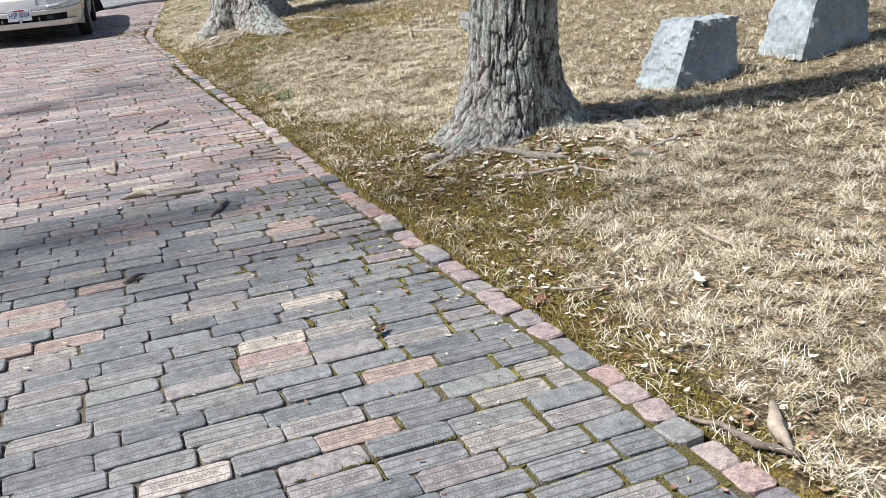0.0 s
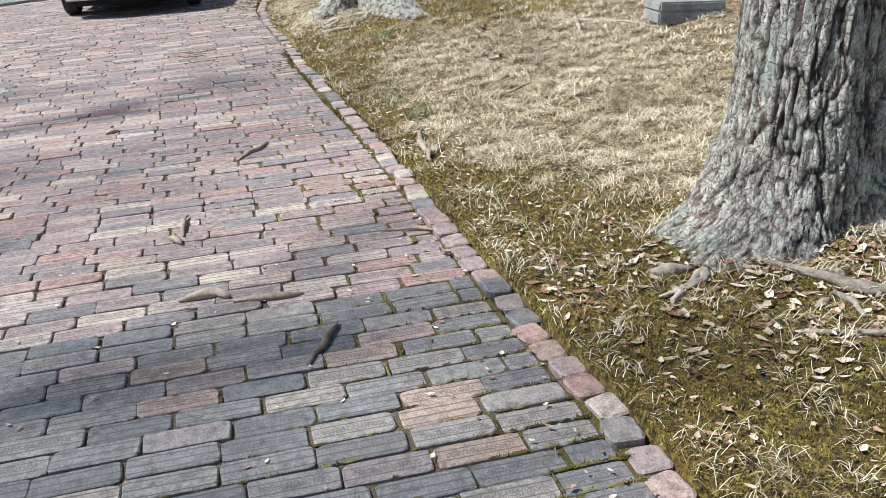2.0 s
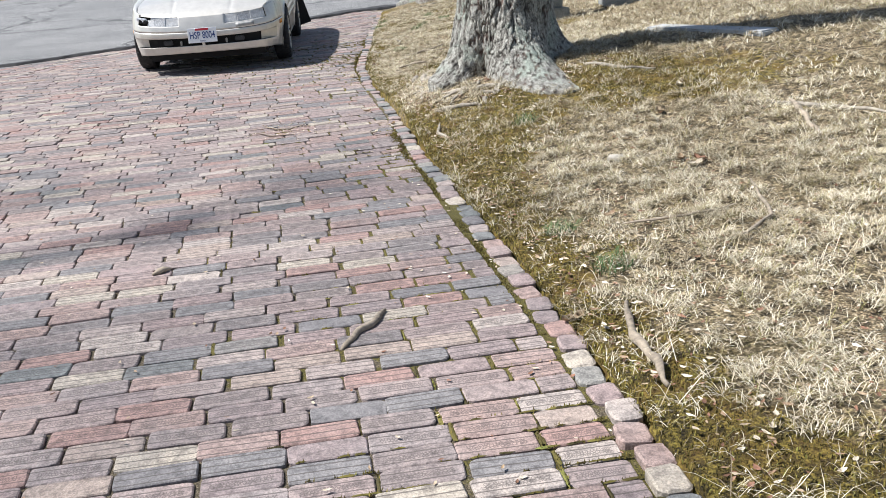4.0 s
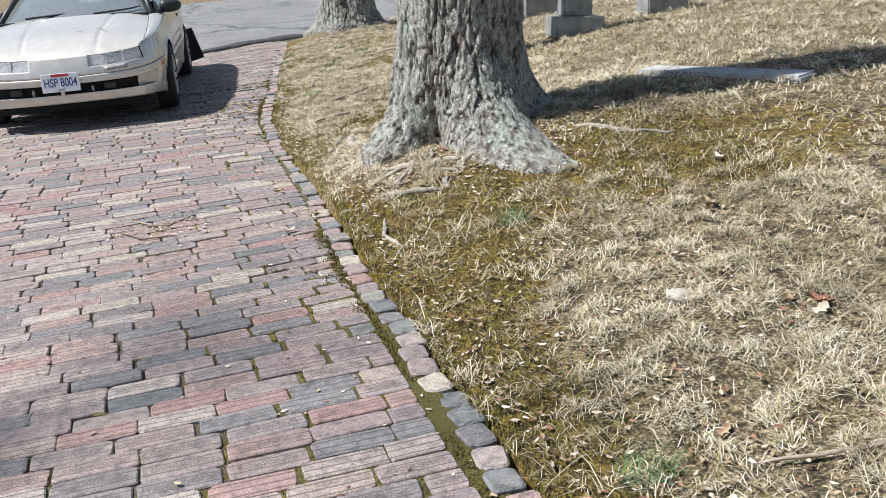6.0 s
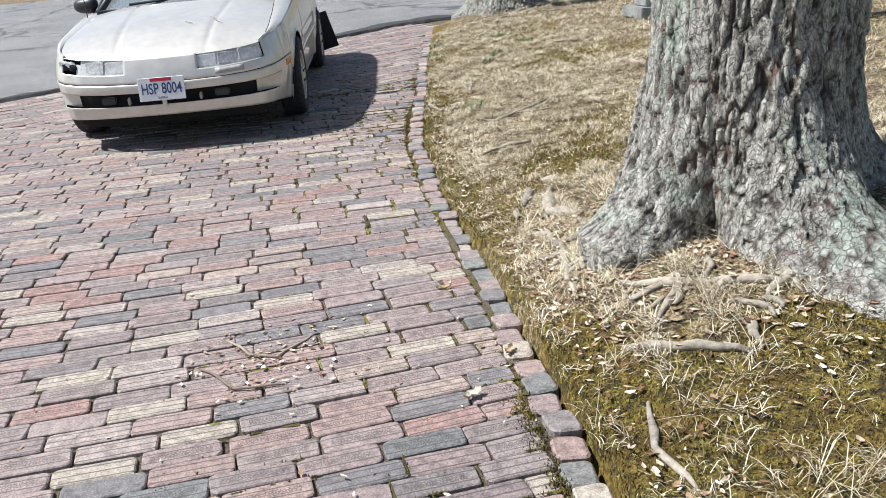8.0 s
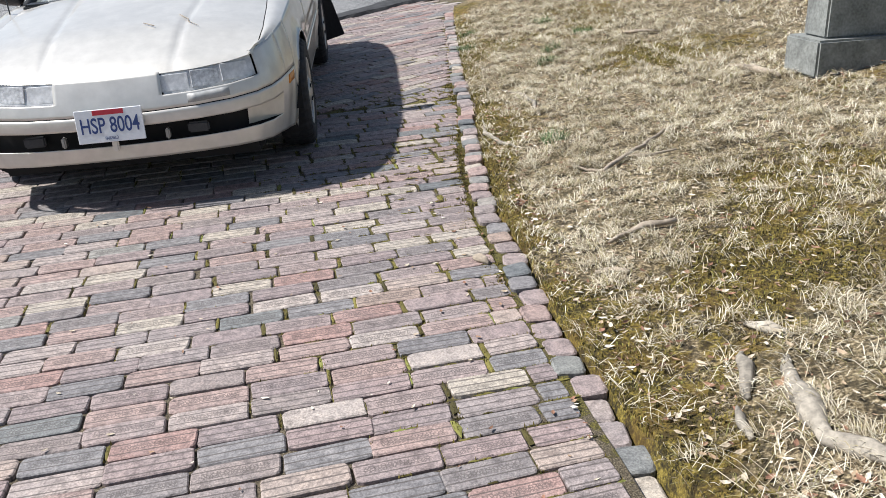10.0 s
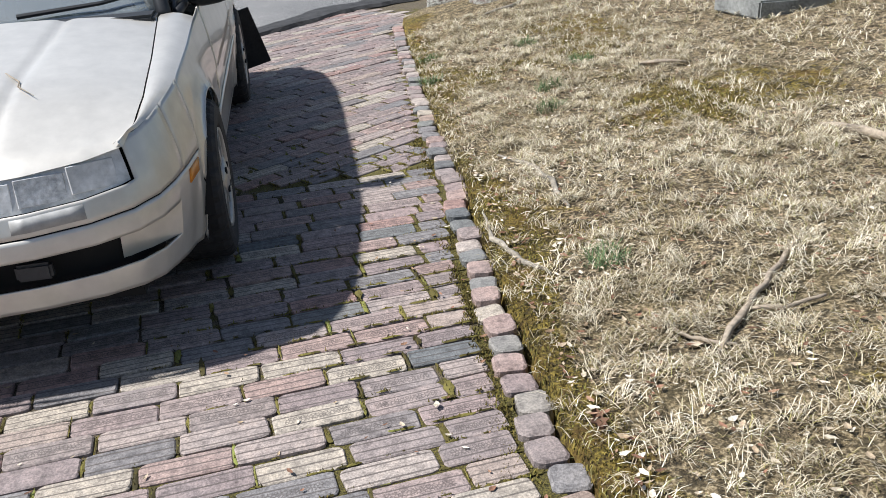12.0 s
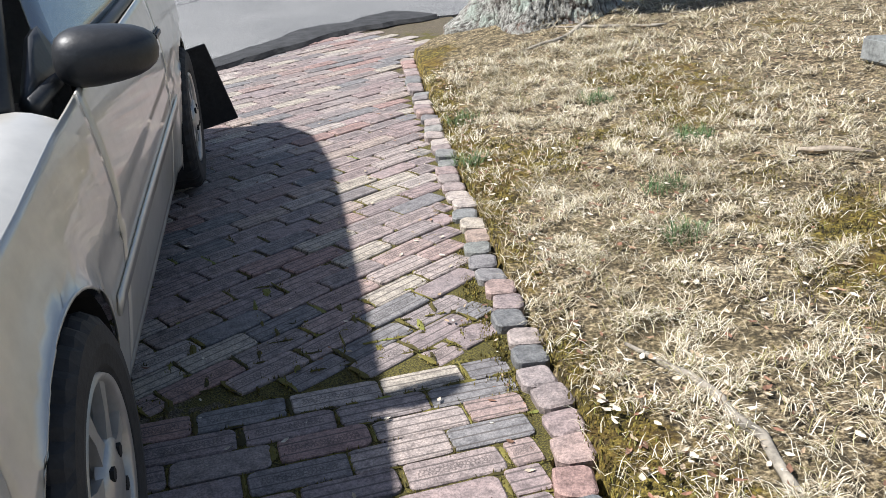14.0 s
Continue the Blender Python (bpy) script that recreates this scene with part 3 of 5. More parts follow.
tree("broad grey-barked tree with lichen and knotted surface roots", 1.66, 5.02, 0.225,
     [(-2.75, 0.26, 2.3, 0.13), (2.85, 0.2, 2.6, 0.16), (-2.1, 0.16, 3.4, 0.1), (-0.85, 0.24, 3.4, 0.13), (-0.1, 0.3, 2.8, 0.17), (1.4, 0.2, 2.5, 0.2)], 1.3)
tree("large rough-barked tree with a hollow foot and pale buttress root", 1.54, 11.34, 0.335,
     [(-1.36, 0.66, 2.7, 0.15), (-1.75, 0.14, 4.0, 0.3), (-2.28, -0.13, 6.5, 0.2), (3.15, 0.16, 2.4, 0.14), (-2.75, 0.1, 3.5, 0.16), (-0.2, 0.42, 2.6, 0.19), (1.5, 0.25, 2.4, 0.2)], 4.1)
tree("old tree with a wide foot at the corner of the lane", 2.72, 20.25, 0.36,
     [(-2.2, 0.2, 3.0, 0.15), (-1.3, 0.18, 3.0, 0.17), (-0.4, 0.26, 2.6, 0.16), (2.9, 0.26, 2.6, 0.18), (1.4, 0.2, 2.5, 0.2)], 7.7, 5.0, (0.02, 0.0))
# two trees out of view, placed to cast soft branch shadows on the bricks
tree("unseen bare tree across the brick road, set to cast branch shadows", -9.4, 6.1, 0.17, [(0.4, 0.2, 2.5, 0.2), (2.4, 0.2, 2.5, 0.2), (-1.7, 0.2, 2.5, 0.2)], 9.2, 11.0, (0, 0.0), 0.02)
tree("unseen bare tree across the brick road, set to cast branch shadows", -10.6, 9.6, 0.15, [(0.1, 0.2, 2.5, 0.2), (2.1, 0.2, 2.5, 0.2), (-2.0, 0.2, 2.5, 0.2)], 11.6, 10.5, (0.02, 0), 0.02)


def root(points, r, label="pale weathered surface root in the dry grass", mat=None, name="root"):
    """A root or stick lying on the lawn through plan points."""
    pts = []
    for i in range(len(points) - 1):
        for k in range(4):
            s = k / 4
            x = points[i][0] * (1 - s) + points[i + 1][0] * s
            y = points[i][1] * (1 - s) + points[i + 1][1] * s
            pts.append((x + 0.02 * noise.noise(Vector((x * 11, y * 11, 1))), y + 0.02 * noise.noise(Vector((x * 13, y * 13, 6)))))
    pts.append(points[-1])
    n = len(pts)
    p3, rad = [], []
    for i, (x, y) in enumerate(pts):
        s = i / (n - 1)
        ra = r * (0.44 if name == "root" else 1) * (0.25 + 0.75 * math.sin(math.pi * (0.06 + 0.88 * s))) * (1 + 0.5 * noise.noise(Vector((x * 20, y * 20, 2))))
        p3.append((x, y, (lawn_z(x, y) + (0.016 if name == "stick" else 0.006) if x > curb_x(y) + 0.08 else 0.004) + ra * (0.2 if name == "root" else 0.6)))
        rad.append(ra)
    v, f = tube(p3, rad, 9, 0.5)
    return tagged(put(name, mesh_of(name, v, f, mat or ROOT, True)), label, name, group=name + "s")


for pts, r in (([(1.36, 4.72), (1.5, 4.5), (1.62, 4.36)], 0.045), ([(2.0, 4.75), (2.1, 4.55), (2.05, 4.4), (1.95, 4.28)], 0.04), ([(2.22, 5.1), (2.32, 4.95), (2.3, 4.78)], 0.035),
               ([(2.05, 4.25), (2.2, 4.3), (2.42, 4.42)], 0.03), ([(2.5, 4.9), (2.42, 4.72), (2.38, 4.6)], 0.03), ([(2.3, 4.25), (2.4, 4.1)], 0.028), ([(1.2, 4.35), (1.4, 4.25), (1.6, 4.22)], 0.022),
               ([(0.95, 11.55), (0.9, 11.3), (0.86, 11.05)], 0.035), ([(1.08, 11.75), (1.02, 11.4), (1.0, 11.12)], 0.03), ([(1.2, 11.05), (1.12, 10.85), (1.0, 10.72)], 0.028),
               ([(0.98, 11.02), (1.2, 10.8), (1.42, 10.66)], 0.035), ([(0.88, 10.68), (1.02, 10.58), (1.16, 10.44)], 0.04), ([(0.86, 10.42), (0.82, 10.25), (0.84, 10.06)], 0.03),
               ([(1.02, 15.46), (0.98, 15.2), (1.0, 14.95), (1.05, 14.8)], 0.028), ([(1.3, 16.1), (1.36, 15.8), (1.36, 15.6), (1.32, 15.3)], 0.032), ([(2.53, 15.51), (2.62, 15.3), (2.6, 15.05)], 0.03),
               ([(2.4, 10.4), (2.2, 10.5), (2.0, 10.75)], 0.03), ([(2.25, 19.4), (2.5, 19.45), (2.9, 19.8)], 0.04), ([(3.2, 19.4), (2.9, 19.5), (2.6, 19.75)], 0.03),
               ([(1.3, 10.95), (1.1, 10.9), (0.9, 10.88)], 0.022), ([(1.75, 12.3), (1.85, 12.0), (1.75, 11.8)], 0.03), ([(2.2, 12.2), (2.05, 12.05), (1.85, 12.0)], 0.03)):
    root(pts, r)

for pts, r in (([(1.06, 12.4), (1.0, 12.3), (0.97, 12.2)], 0.055), ([(0.93, 12.18), (0.9, 12.05)], 0.05), ([(1.12, 12.3), (1.05, 12.12), (1.02, 11.95), (1.1, 11.75)], 0.095), ([(1.14, 12.55), (1.2, 12.4)], 0.05), ([(0.95, 11.75), (0.93, 11.5), (0.94, 11.22)], 0.05)):
    root(pts, r * 0.72, mat=ROOT)
rr = random.Random(31)
for _ in range(34):
    a, d = rr.uniform(2.5, 4.9), rr.uniform(0.42, 0.85)
    x, y = 1.54 + d * math.cos(a), 11.34 + d * math.sin(a)
    b, q = a + rr.uniform(-0.9, 0.9), rr.uniform(0.07, 0.2)
    if x > 0.82 and x + q * math.cos(b) > 0.8:
        root([(x, y), (x + q * 0.5 * math.cos(b + 0.3), y + q * 0.5 * math.sin(b + 0.3)), (x + q * math.cos(b), y + q * math.sin(b))], rr.uniform(0.018, 0.04))
for _ in range(22):
    a, d = rr.uniform(-2.9, 0.1), rr.uniform(0.4, 0.85)
    x, y = 1.66 + d * math.cos(a), 5.02 + d * math.sin(a)
    b, q = a + rr.uniform(-0.8, 0.8), rr.uniform(0.07, 0.22)
    root([(x, y), (x + q * 0.5 * math.cos(b + 0.3), y + q * 0.5 * math.sin(b + 0.3)), (x + q * math.cos(b), y + q * math.sin(b))], rr.uniform(0.02, 0.05))

STICKS = "fallen weathered stick lying on the ground"
for pts, r, m in (([(-0.09, 7.28), (0.0, 7.42), (0.1, 7.58)], 0.014, TWIG), ([(-0.38, 6.47), (-0.41, 6.33), (-0.4, 6.2)], 0.012, TWIG), ([(-0.46, 6.2), (-0.41, 6.11)], 0.014, TWIG),
                  ([(-0.43, 5.53), (-0.3, 5.53), (-0.26, 5.49)], 0.017, TWIG), ([(-0.25, 5.44), (-0.1, 5.4), (-0.01, 5.41)], 0.012, TWIG), ([(0.38, 5.9), (0.5, 5.86), (0.6, 5.81)], 0.007, TWIG),
                  ([(-0.08, 4.88), (0.0, 5.0), (0.06, 5.13)], 0.012, DARK_TWIG), ([(-0.54, 4.2), (-0.45, 4.26)], 0.009, DARK_TWIG), ([(-0.82, 8.3), (-0.74, 8.36)], 0.014, TWIG),
                  ([(0.91, 7.25), (0.84, 7.0), (0.83, 6.8), (0.8, 6.64)], 0.017, TWIG), ([(1.81, 14.56), (1.6, 14.4), (1.42, 14.25), (1.24, 14.08)], 0.012, TWIG), ([(1.42, 14.26), (1.52, 14.2), (1.66, 14.22)], 0.008, TWIG),
                  ([(1.04, 13.37), (1.18, 13.42), (1.31, 13.41)], 0.014, TWIG), ([(0.91, 13.18), (1.01, 13.1)], 0.012, TWIG), ([(1.3, 14.1), (1.22, 14.2), (1.18, 14.36)], 0.007, TWIG),
                  ([(1.59, 3.37), (1.56, 3.2), (1.54, 2.95)], 0.008, TWIG), ([(0.93, 2.16), (0.86, 2.08), (0.82, 1.98)], 0.02, TWIG), ([(0.72, 2.25), (0.78, 2.05), (0.82, 1.95)], 0.012, DARK_TWIG),
                  ([(0.78, 3.2), (0.86, 3.1), (0.98, 3.05)], 0.006, TWIG), ([(0.66, 3.3), (0.76, 3.24)], 0.006, DARK_TWIG), ([(2.47, 17.07), (2.53, 16.99), (2.66, 16.86)], 0.014, TWIG), ([(2.5, 8.6), (2.6, 8.9), (2.75, 9.3)], 0.018, TWIG),
                  ([(1.55, 7.6), (1.75, 7.75), (1.9, 8.2)], 0.01, TWIG), ([(1.2, 8.0), (1.45, 7.9), (1.7, 7.95)], 0.007, TWIG), ([(-0.3, 11.4), (-0.22, 11.25), (-0.12, 11.2), (0.0, 11.35)], 0.006, TWIG),
                  ([(-0.38, 11.2), (-0.25, 11.02), (-0.1, 11.0)], 0.005, DARK_TWIG), ([(0.56, 13.55), (0.6, 13.48)], 0.014, TWIG)):
    root(pts, r, STICKS, m, "stick")
root([(2.58, 9.46), (2.74, 9.25), (2.9, 8.98), (3.09, 8.44)], 0.03)
root([(2.53, 15.47), (2.6, 15.27), (2.6, 15.01)], 0.022, STICKS, TWIG, "stick")


# ---------------------------------------------------------------- gravestones
def rough_stone(label, x, y, turn, w, d, h, slope, seed, mat):
    """A rock-faced slant marker: broad foot, leaning faces, chipped all over."""
    bm = bmesh.new()
    bmesh.ops.create_cube(bm, size=1)
    bmesh.ops.subdivide_edges(bm, edges=bm.edges[:], cuts=22, use_grid_fill=True)
    for v in bm.verts:
        zz = v.co.z + 0.5
        left, right = -0.5 * w + slope * w * zz * 0.75, 0.5 * w - 0.02 * zz
        p = Vector((left + (v.co.x + 0.5) * (right - left), v.co.y * d * (1 - 0.2 * zz), zz * h))
        q = p * 9 + Vector((seed, seed, 0))
        e = noise.noise(q) * 0.02 + noise.noise(q * 2.7) * 0.018 + noise.noise(q * 6) * 0.008
        v.co = p + v.normal * e
    t = thing("gravestone", label, "gravestone", pose(x, y, lawn_z(x, y) - 0.04, 0, 3, turn), group="gravestones")
    part("stone", bm, mat, t)
    return t


rough_stone("low rough-hewn blue-grey granite marker in dry grass", 3.16, 5.42, 10, 0.62, 0.34, 0.43, 0.42, 3.1, ROUGH_GRANITE)
rough_stone("taller rough-hewn grey granite marker in dry grass", 4.3, 5.5, 10, 0.74, 0.36, 0.8, 0.5, 8.4, ROUGH_GRANITE)
rough_stone("rough-topped grey granite stone beyond the others", 6.9, 15.9, 6, 0.7, 0.4, 0.75, 0.2, 5.5, GRANITE)


def headstone(label, x, y, turn, bw, bd, bh, sw, sd, sh, mat, lean=3, taper=0.94, z=None):
    """A shaft or tablet on a square base."""
    t = thing("gravestone", label, "gravestone", pose(x, y, (lawn_z(x, y) if z is None else z) - 0.03, 0, lean, turn), group="gravestones")
    part("base", box_bm(bw, bd, bh, (0, 0, 0), 0.012, 2), mat, t)
    part("shaft", box_bm(sw, sd, sh, (0, 0, bh - 0.002), 0.012, 2, taper), mat, t)
    return t


headstone("slim grey granite headstone on a square base", 3.99, 15.05, -6, 0.5, 0.4, 0.2, 0.3, 0.22, 0.95, DARK_GRANITE)
headstone("grey granite headstone on a broad base", 5.3, 15.6, -6, 0.46, 0.34, 0.2, 0.36, 0.2, 0.8, DARK_GRANITE)
headstone("grey granite headstone behind the slim one", 4.75, 17.6, -6, 0.6, 0.4, 0.24, 0.42, 0.24, 0.8, DARK_GRANITE)
headstone("square grey granite monument with a heavy plinth", 2.99, 15.03, 4, 0.56, 0.3, 0.2, 0.42, 0.2, 1.3, GRANITE, 3, 0.94)
headstone("low dark stone on a pale sloping plinth", 3.85, 17.75, 4, 0.72, 0.5, 0.12, 0.55, 0.3, 0.5, DARK_GRANITE, 3)
headstone("pale cut stone base beyond the tree", 5.05, 9.75, -6, 0.55, 0.4, 0.16, 0.4, 0.3, 0.5, LIGHT_STONE, 3)
headstone("low oblong granite marker block in the grass", 3.33, 8.65, -6, 0.52, 0.32, 0.09, 0.514, 0.314, 0.07, DARK_GRANITE, 3, 0.99)
# flat pale ledger kerb lying in the grass
slab = thing("stone_kerb", "flat pale concrete strip lying level with the lawn", "kerb", pose(3.18, 11.2, (lawn_z(2.93, 11.66) + lawn_z(3.43, 10.75)) / 2 - 0.07, 0, -math.degrees(math.atan2(lawn_z(3.43, 10.75) - lawn_z(2.93, 11.66), 1.04)), -61))
part("slab", box_bm(1.06, 0.24, 0.1, (0, 0, 0), 0.012, 2), LIGHT_STONE, slab)


# ---------------------------------------------------------------- the parked car
CAR = pose(-0.87, 14.74, 0.0, 0, 0, -5)
car = thing("car", "champagne coupe with a broken headlamp, parked on the bricks", "car", CAR)
OUT_X = [0.0, 0.2, 0.4, 0.56, 0.68, 0.745, 0.784, 0.812, 0.836, 0.852, 0.86, 0.86, 0.86, 0.85, 0.83, 0.79, 0.70, 0.5, 0.25, 0.0]
OUT_Y = [0.0, 0.008, 0.03, 0.07, 0.13, 0.205, 0.30, 0.42, 0.60, 0.95, 1.4, 2.2, 3.0, 3.5, 3.9, 4.15, 4.32, 4.41, 4.45, 4.46]
arc = np.concatenate([[0], np.cumsum(np.hypot(np.diff(OUT_X), np.diff(OUT_Y)))])


def outline(s):
    """A point of the half plan outline, s metres from the nose, and its outward normal."""
    x, y = np.interp(s, arc, OUT_X), np.interp(s, arc, OUT_Y)
    e = 0.06
    dx, dy = np.interp(s + e, arc, OUT_X) - np.interp(s - e, arc, OUT_X), np.interp(s + e, arc, OUT_Y) - np.interp(s - e, arc, OUT_Y)
    if s < e:
        dx, dy = 1.0, 0.0
    k = math.hypot(dx, dy)
    return x, y, dy / k, -dx / k


def belt(y):
    """Height of the shoulder: hood edge, window sill, deck."""
    return float(np.interp(y, [0, 0.15, 0.4, 0.8, 1.25, 1.8, 3.2, 4.1, 4.46], [0.62, 0.67, 0.72, 0.77, 0.83, 0.865, 0.9, 0.9, 0.86]))


def skirt(y):
    return float(np.interp(y, [0, 0.3, 0.6, 1.2, 3.2, 4.0, 4.46], [0.235, 0.225, 0.19, 0.17, 0.18, 0.22, 0.3]))


LEV_Z = [0.0, 0.06, 0.13, 0.2, 0.225, 0.27, 0.30, 0.315, 0.33, 0.36, 0.42, 0.5, 0.58, 0.66, 0.74, 0.82, 0.9, 0.96, 1.0]


def skin(s, v):
    """The body's flank and fascia: s along the outline, v from skirt to shoulder (0 to 1)."""
    x, y, nx, ny = outline(s)
    z0, z1 = skirt(y), belt(y)
    z = z0 + v * (z1 - z0)
    front = max(0.0, 1 - y / 0.5)
    # bulge: tucked under at the skirt, fullest low down at the nose and at mid height along the flank
    tuck = -0.06 * (1 - v) ** 2 * (1 - 0.5 * front) - 0.075 * max(0, v - 0.55) ** 1.5 * 2.2 * (1 - front)
    tuck -= front * (0.16 * max(0, v - 0.5) ** 1.3 + 0.03 * max(0, 0.18 - v) * 3)
    if 0.53 < v < 0.6 and y > 1.2:
        tuck -= 0.006
    return Vector((x + nx * tuck, y + ny * tuck, z))


AX_F, AX_R, ARCH = 0.93, 3.45, 0.335


def arch_fix(p):
    """Opens the wheel arches: pushes points out of the circles above the axles."""
    for ay in (AX_F, AX_R):
        dy, dz = p.y - ay, p.z - 0.30
        d = math.hypot(dy, dz)
        if d < ARCH + 0.02 and p.x > 0.5:
            k = ARCH / max(d, 1e-4)
            if d > ARCH - 0.05:
                return Vector((p.x, ay + dy * k, 0.30 + dz * k)), False
            return p, True
    return p, False


def panel(name, s0, s1, v0, v1, mat, label="", side=1, hole=None, step=0.03, parent=None, off=0.0, flare=True):
    """A piece of the skin between two lines along the outline and two heights, with wheel arches and openings cut out."""
    ns = max(2, int((s1 - s0) / step))
    vs = sorted({v0, v1, *[v for v in np.linspace(v0, v1, max(3, int((v1 - v0) / 0.03)))]} | ({hole[2], hole[3]} if hole else set()))
    ss = sorted({*np.linspace(s0, s1, ns)} | ({hole[0], hole[1]} if hole else set()))
    whole = side == 0
    if whole:
        ss = [-s for s in ss[:0:-1]] + ss
    verts, cut = [], []
    for v in vs:
        for s_ in ss:
            s = abs(s_)
            if whole:
                side = -1 if s_ < 0 else 1
            p, inside = arch_fix(skin(s, v))
            if off:
                q = outline(s)
                p = p + Vector((q[2], q[3], 0)) * off
            if flare:
                for ay in (AX_F, AX_R):
                    d = math.hypot(p.y - ay, p.z - 0.30)
                    if p.x > 0.5 and d < ARCH + 0.07:
                        p.x += 0.016 * (1 - max(0, d - ARCH) / 0.07)
            verts.append(Vector((p.x * side, p.y, p.z)))
            cut.append(inside)
    w = len(ss)
    faces = []
    for j in range(len(vs) - 1):
        for i in range(w - 1):
            q = (j * w + i, j * w + i + 1, (j + 1) * w + i + 1, (j + 1) * w + i)
            if sum(cut[k] for k in q) > 0:
                continue
            if hole and hole[0] - 1e-6 <= min(abs(ss[i]), abs(ss[i + 1])) and max(abs(ss[i]), abs(ss[i + 1])) <= hole[1] + 1e-6 and hole[2] - 1e-6 <= vs[j] and vs[j + 1] <= hole[3] + 1e-6:
                continue
            faces.append(q if side > 0 else q[::-1])
    ob = put(name, mesh_of(name, verts, faces, mat, True), parent or car, label)
    so = ob.modifiers.new("thick", "SOLIDIFY")
    so.thickness, so.offset = 0.006, -1
    return ob


S_BUMP = 1.19   # where the bumper cover meets the wheel arch
S_COR = 0.98   # where the bumper cover ends on the flank
G = 0.004
V_LINE = 0.575
bumper = panel("bumper", 0.0, S_BUMP, 0.0, V_LINE, PAINT, "scuffed champagne bumper cover with a long air slot", 0, hole=(0.0, 0.92, 0.2, 0.42), step=0.025)
panel("front_fascia", 0.0, S_COR, V_LINE + 0.012, 1.0, PAINT, "", 0, hole=(0.25, 0.73, 0.745, 1.0), step=0.025)
for side in (1, -1):
    # fender, door, quarter
    panel("fender", S_BUMP + G, 2.11, 0.0, 1.0, PAINT, "", side, step=0.02)
    panel("fender_nose", S_COR + G, S_BUMP, V_LINE + 0.012, 1.0, PAINT, "", side, step=0.02)
    door = panel("door", 2.11 + 2 * G, 3.42, 0.06, 1.0, PAINT, "", side, step=0.05)
    panel("quarter_panel", 3.42 + G, arc[-1], 0.0, 1.0, PAINT, "", side, step=0.03)
    # dark liner behind the slot and lamps
    panel("liner", 0.0, 1.12, 0.1, 0.98, BLACK, "", side, off=-0.075, flare=False)
    # lower lip, sill strip, rub strip
    panel("sill", 1.95, 3.66, -0.02, 0.05, GREY_TRIM, "", side, off=-0.004, flare=False)
    panel("rub_strip", 1.95, 3.66, 0.36, 0.43, PAINT, "raised body-coloured side strip", side, off=0.008, step=0.06, flare=False)
    panel("bumper_crease", 0.0, S_BUMP, V_LINE - 0.002, V_LINE + 0.012, BLACK, "", side, off=-0.006, flare=False)
    panel("side_marker", 1.03, 1.16, 0.46, 0.545, AMBER, "amber side marker lens", side, off=0.004, flare=False, step=0.02)
    if side > 0:
        panel("trim_patch", 0.36, 0.56, 0.62, 0.72, GREY_TRIM, "scuffed grey strip below the headlamp", side, off=0.0015, flare=False)
    # corner scoop of the slot
    sv = []
    for k in range(9):
        for j in range(5):
            s, v = 0.66 + 0.26 * k / 8, 0.2 + 0.22 * j / 4
            p = skin(s, v)
            q = outline(s)
            dep = 0.065 * (1 - (k / 8) ** 2)
            sv.append(((p.x - q[2] * dep) * side, p.y - q[3] * dep, p.z))
    put("scoop", mesh_of("scoop", sv, [(j + 5 * k, j + 5 * k + 5, j + 5 * k + 6, j + 5 * k + 1) for k in range(8) for j in range(4)], PAINT, True), car)
    # headlamp: reflector block behind a clear, ribbed lens
    lv = []
    for k in range(13):
        for j in range(4):
            s, v = 0.256 + 0.468 * k / 12, 0.755 + 0.24 * j / 3
            p = skin(s, v)
            q = outline(s)
            lv.append(((p.x - q[2] * 0.014) * side, p.y - q[3] * 0.014, p.z - 0.006))
    quads = [(j + 4 * k, j + 4 * k + 4, j + 4 * k + 5, j + 4 * k + 1) for k in range(12) for j in range(3)]
    if side < 0:
        quads = [q for q in quads if q[0] < 34]
    lamp = put("headlamp", mesh_of("headlamp", lv, quads, LENS), car, "cloudy clear headlamp" if side > 0 else "broken headlamp with its outer end torn open")
    for k in range(3 if side > 0 else 2):
        s = 0.31 + 0.15 * k
        p, q = skin(s, 0.872), outline(s)
        ob = part("reflector", box_bm(0.13, 0.006, 0.078, (0, 0, -0.039), 0.002, 1), (LENS, LENS_PALE)[k % 2], lamp)
        ob.matrix_basis = Matrix.Translation((p.x * side - q[2] * 0.013 * side, p.y - q[3] * 0.013, p.z - 0.006)) @ Euler((radians(-14), 0, math.atan2(q[2] * side, -q[3]))).to_matrix().to_4x4()
    if side < 0:
        for k in range(4):
            p = skin(0.62 + 0.025 * k, 0.84 + 0.04 * (k % 2))
            sh = bmesh.new()
            bmesh.ops.create_icosphere(sh, subdivisions=1, radius=0.03)
            for v in sh.verts:
                v.co = Vector((v.co.x * 1.3 - p.x, v.co.y * 0.5 + p.y + 0.01, v.co.z * 0.8 + p.z)) + Vector((noise.noise(v.co * 60 + Vector((k, 0, 0))), 0, noise.noise(v.co * 50))) * 0.02
            part("shard", sh, PLATE_WHITE if k % 2 else BLACK, lamp, "torn white lamp shard")

# hood: height field between the shoulders
def hood_w(y):
    return float(np.interp(y, [0.05, 0.13, 0.3, 0.7, 1.3], [0.66, 0.69, 0.705, 0.7, 0.68]))


def hood_z(x, y):
    e = belt(y) + 0.006
    return e + float(np.interp(y, [0.0, 0.15, 0.5, 1.3], [0.012, 0.03, 0.06, 0.075])) * (1 - (abs(x) / 0.78) ** 2.4) - 0.01 * math.exp(-((abs(x) - 0.29 - 0.06 * y) / 0.02) ** 2)


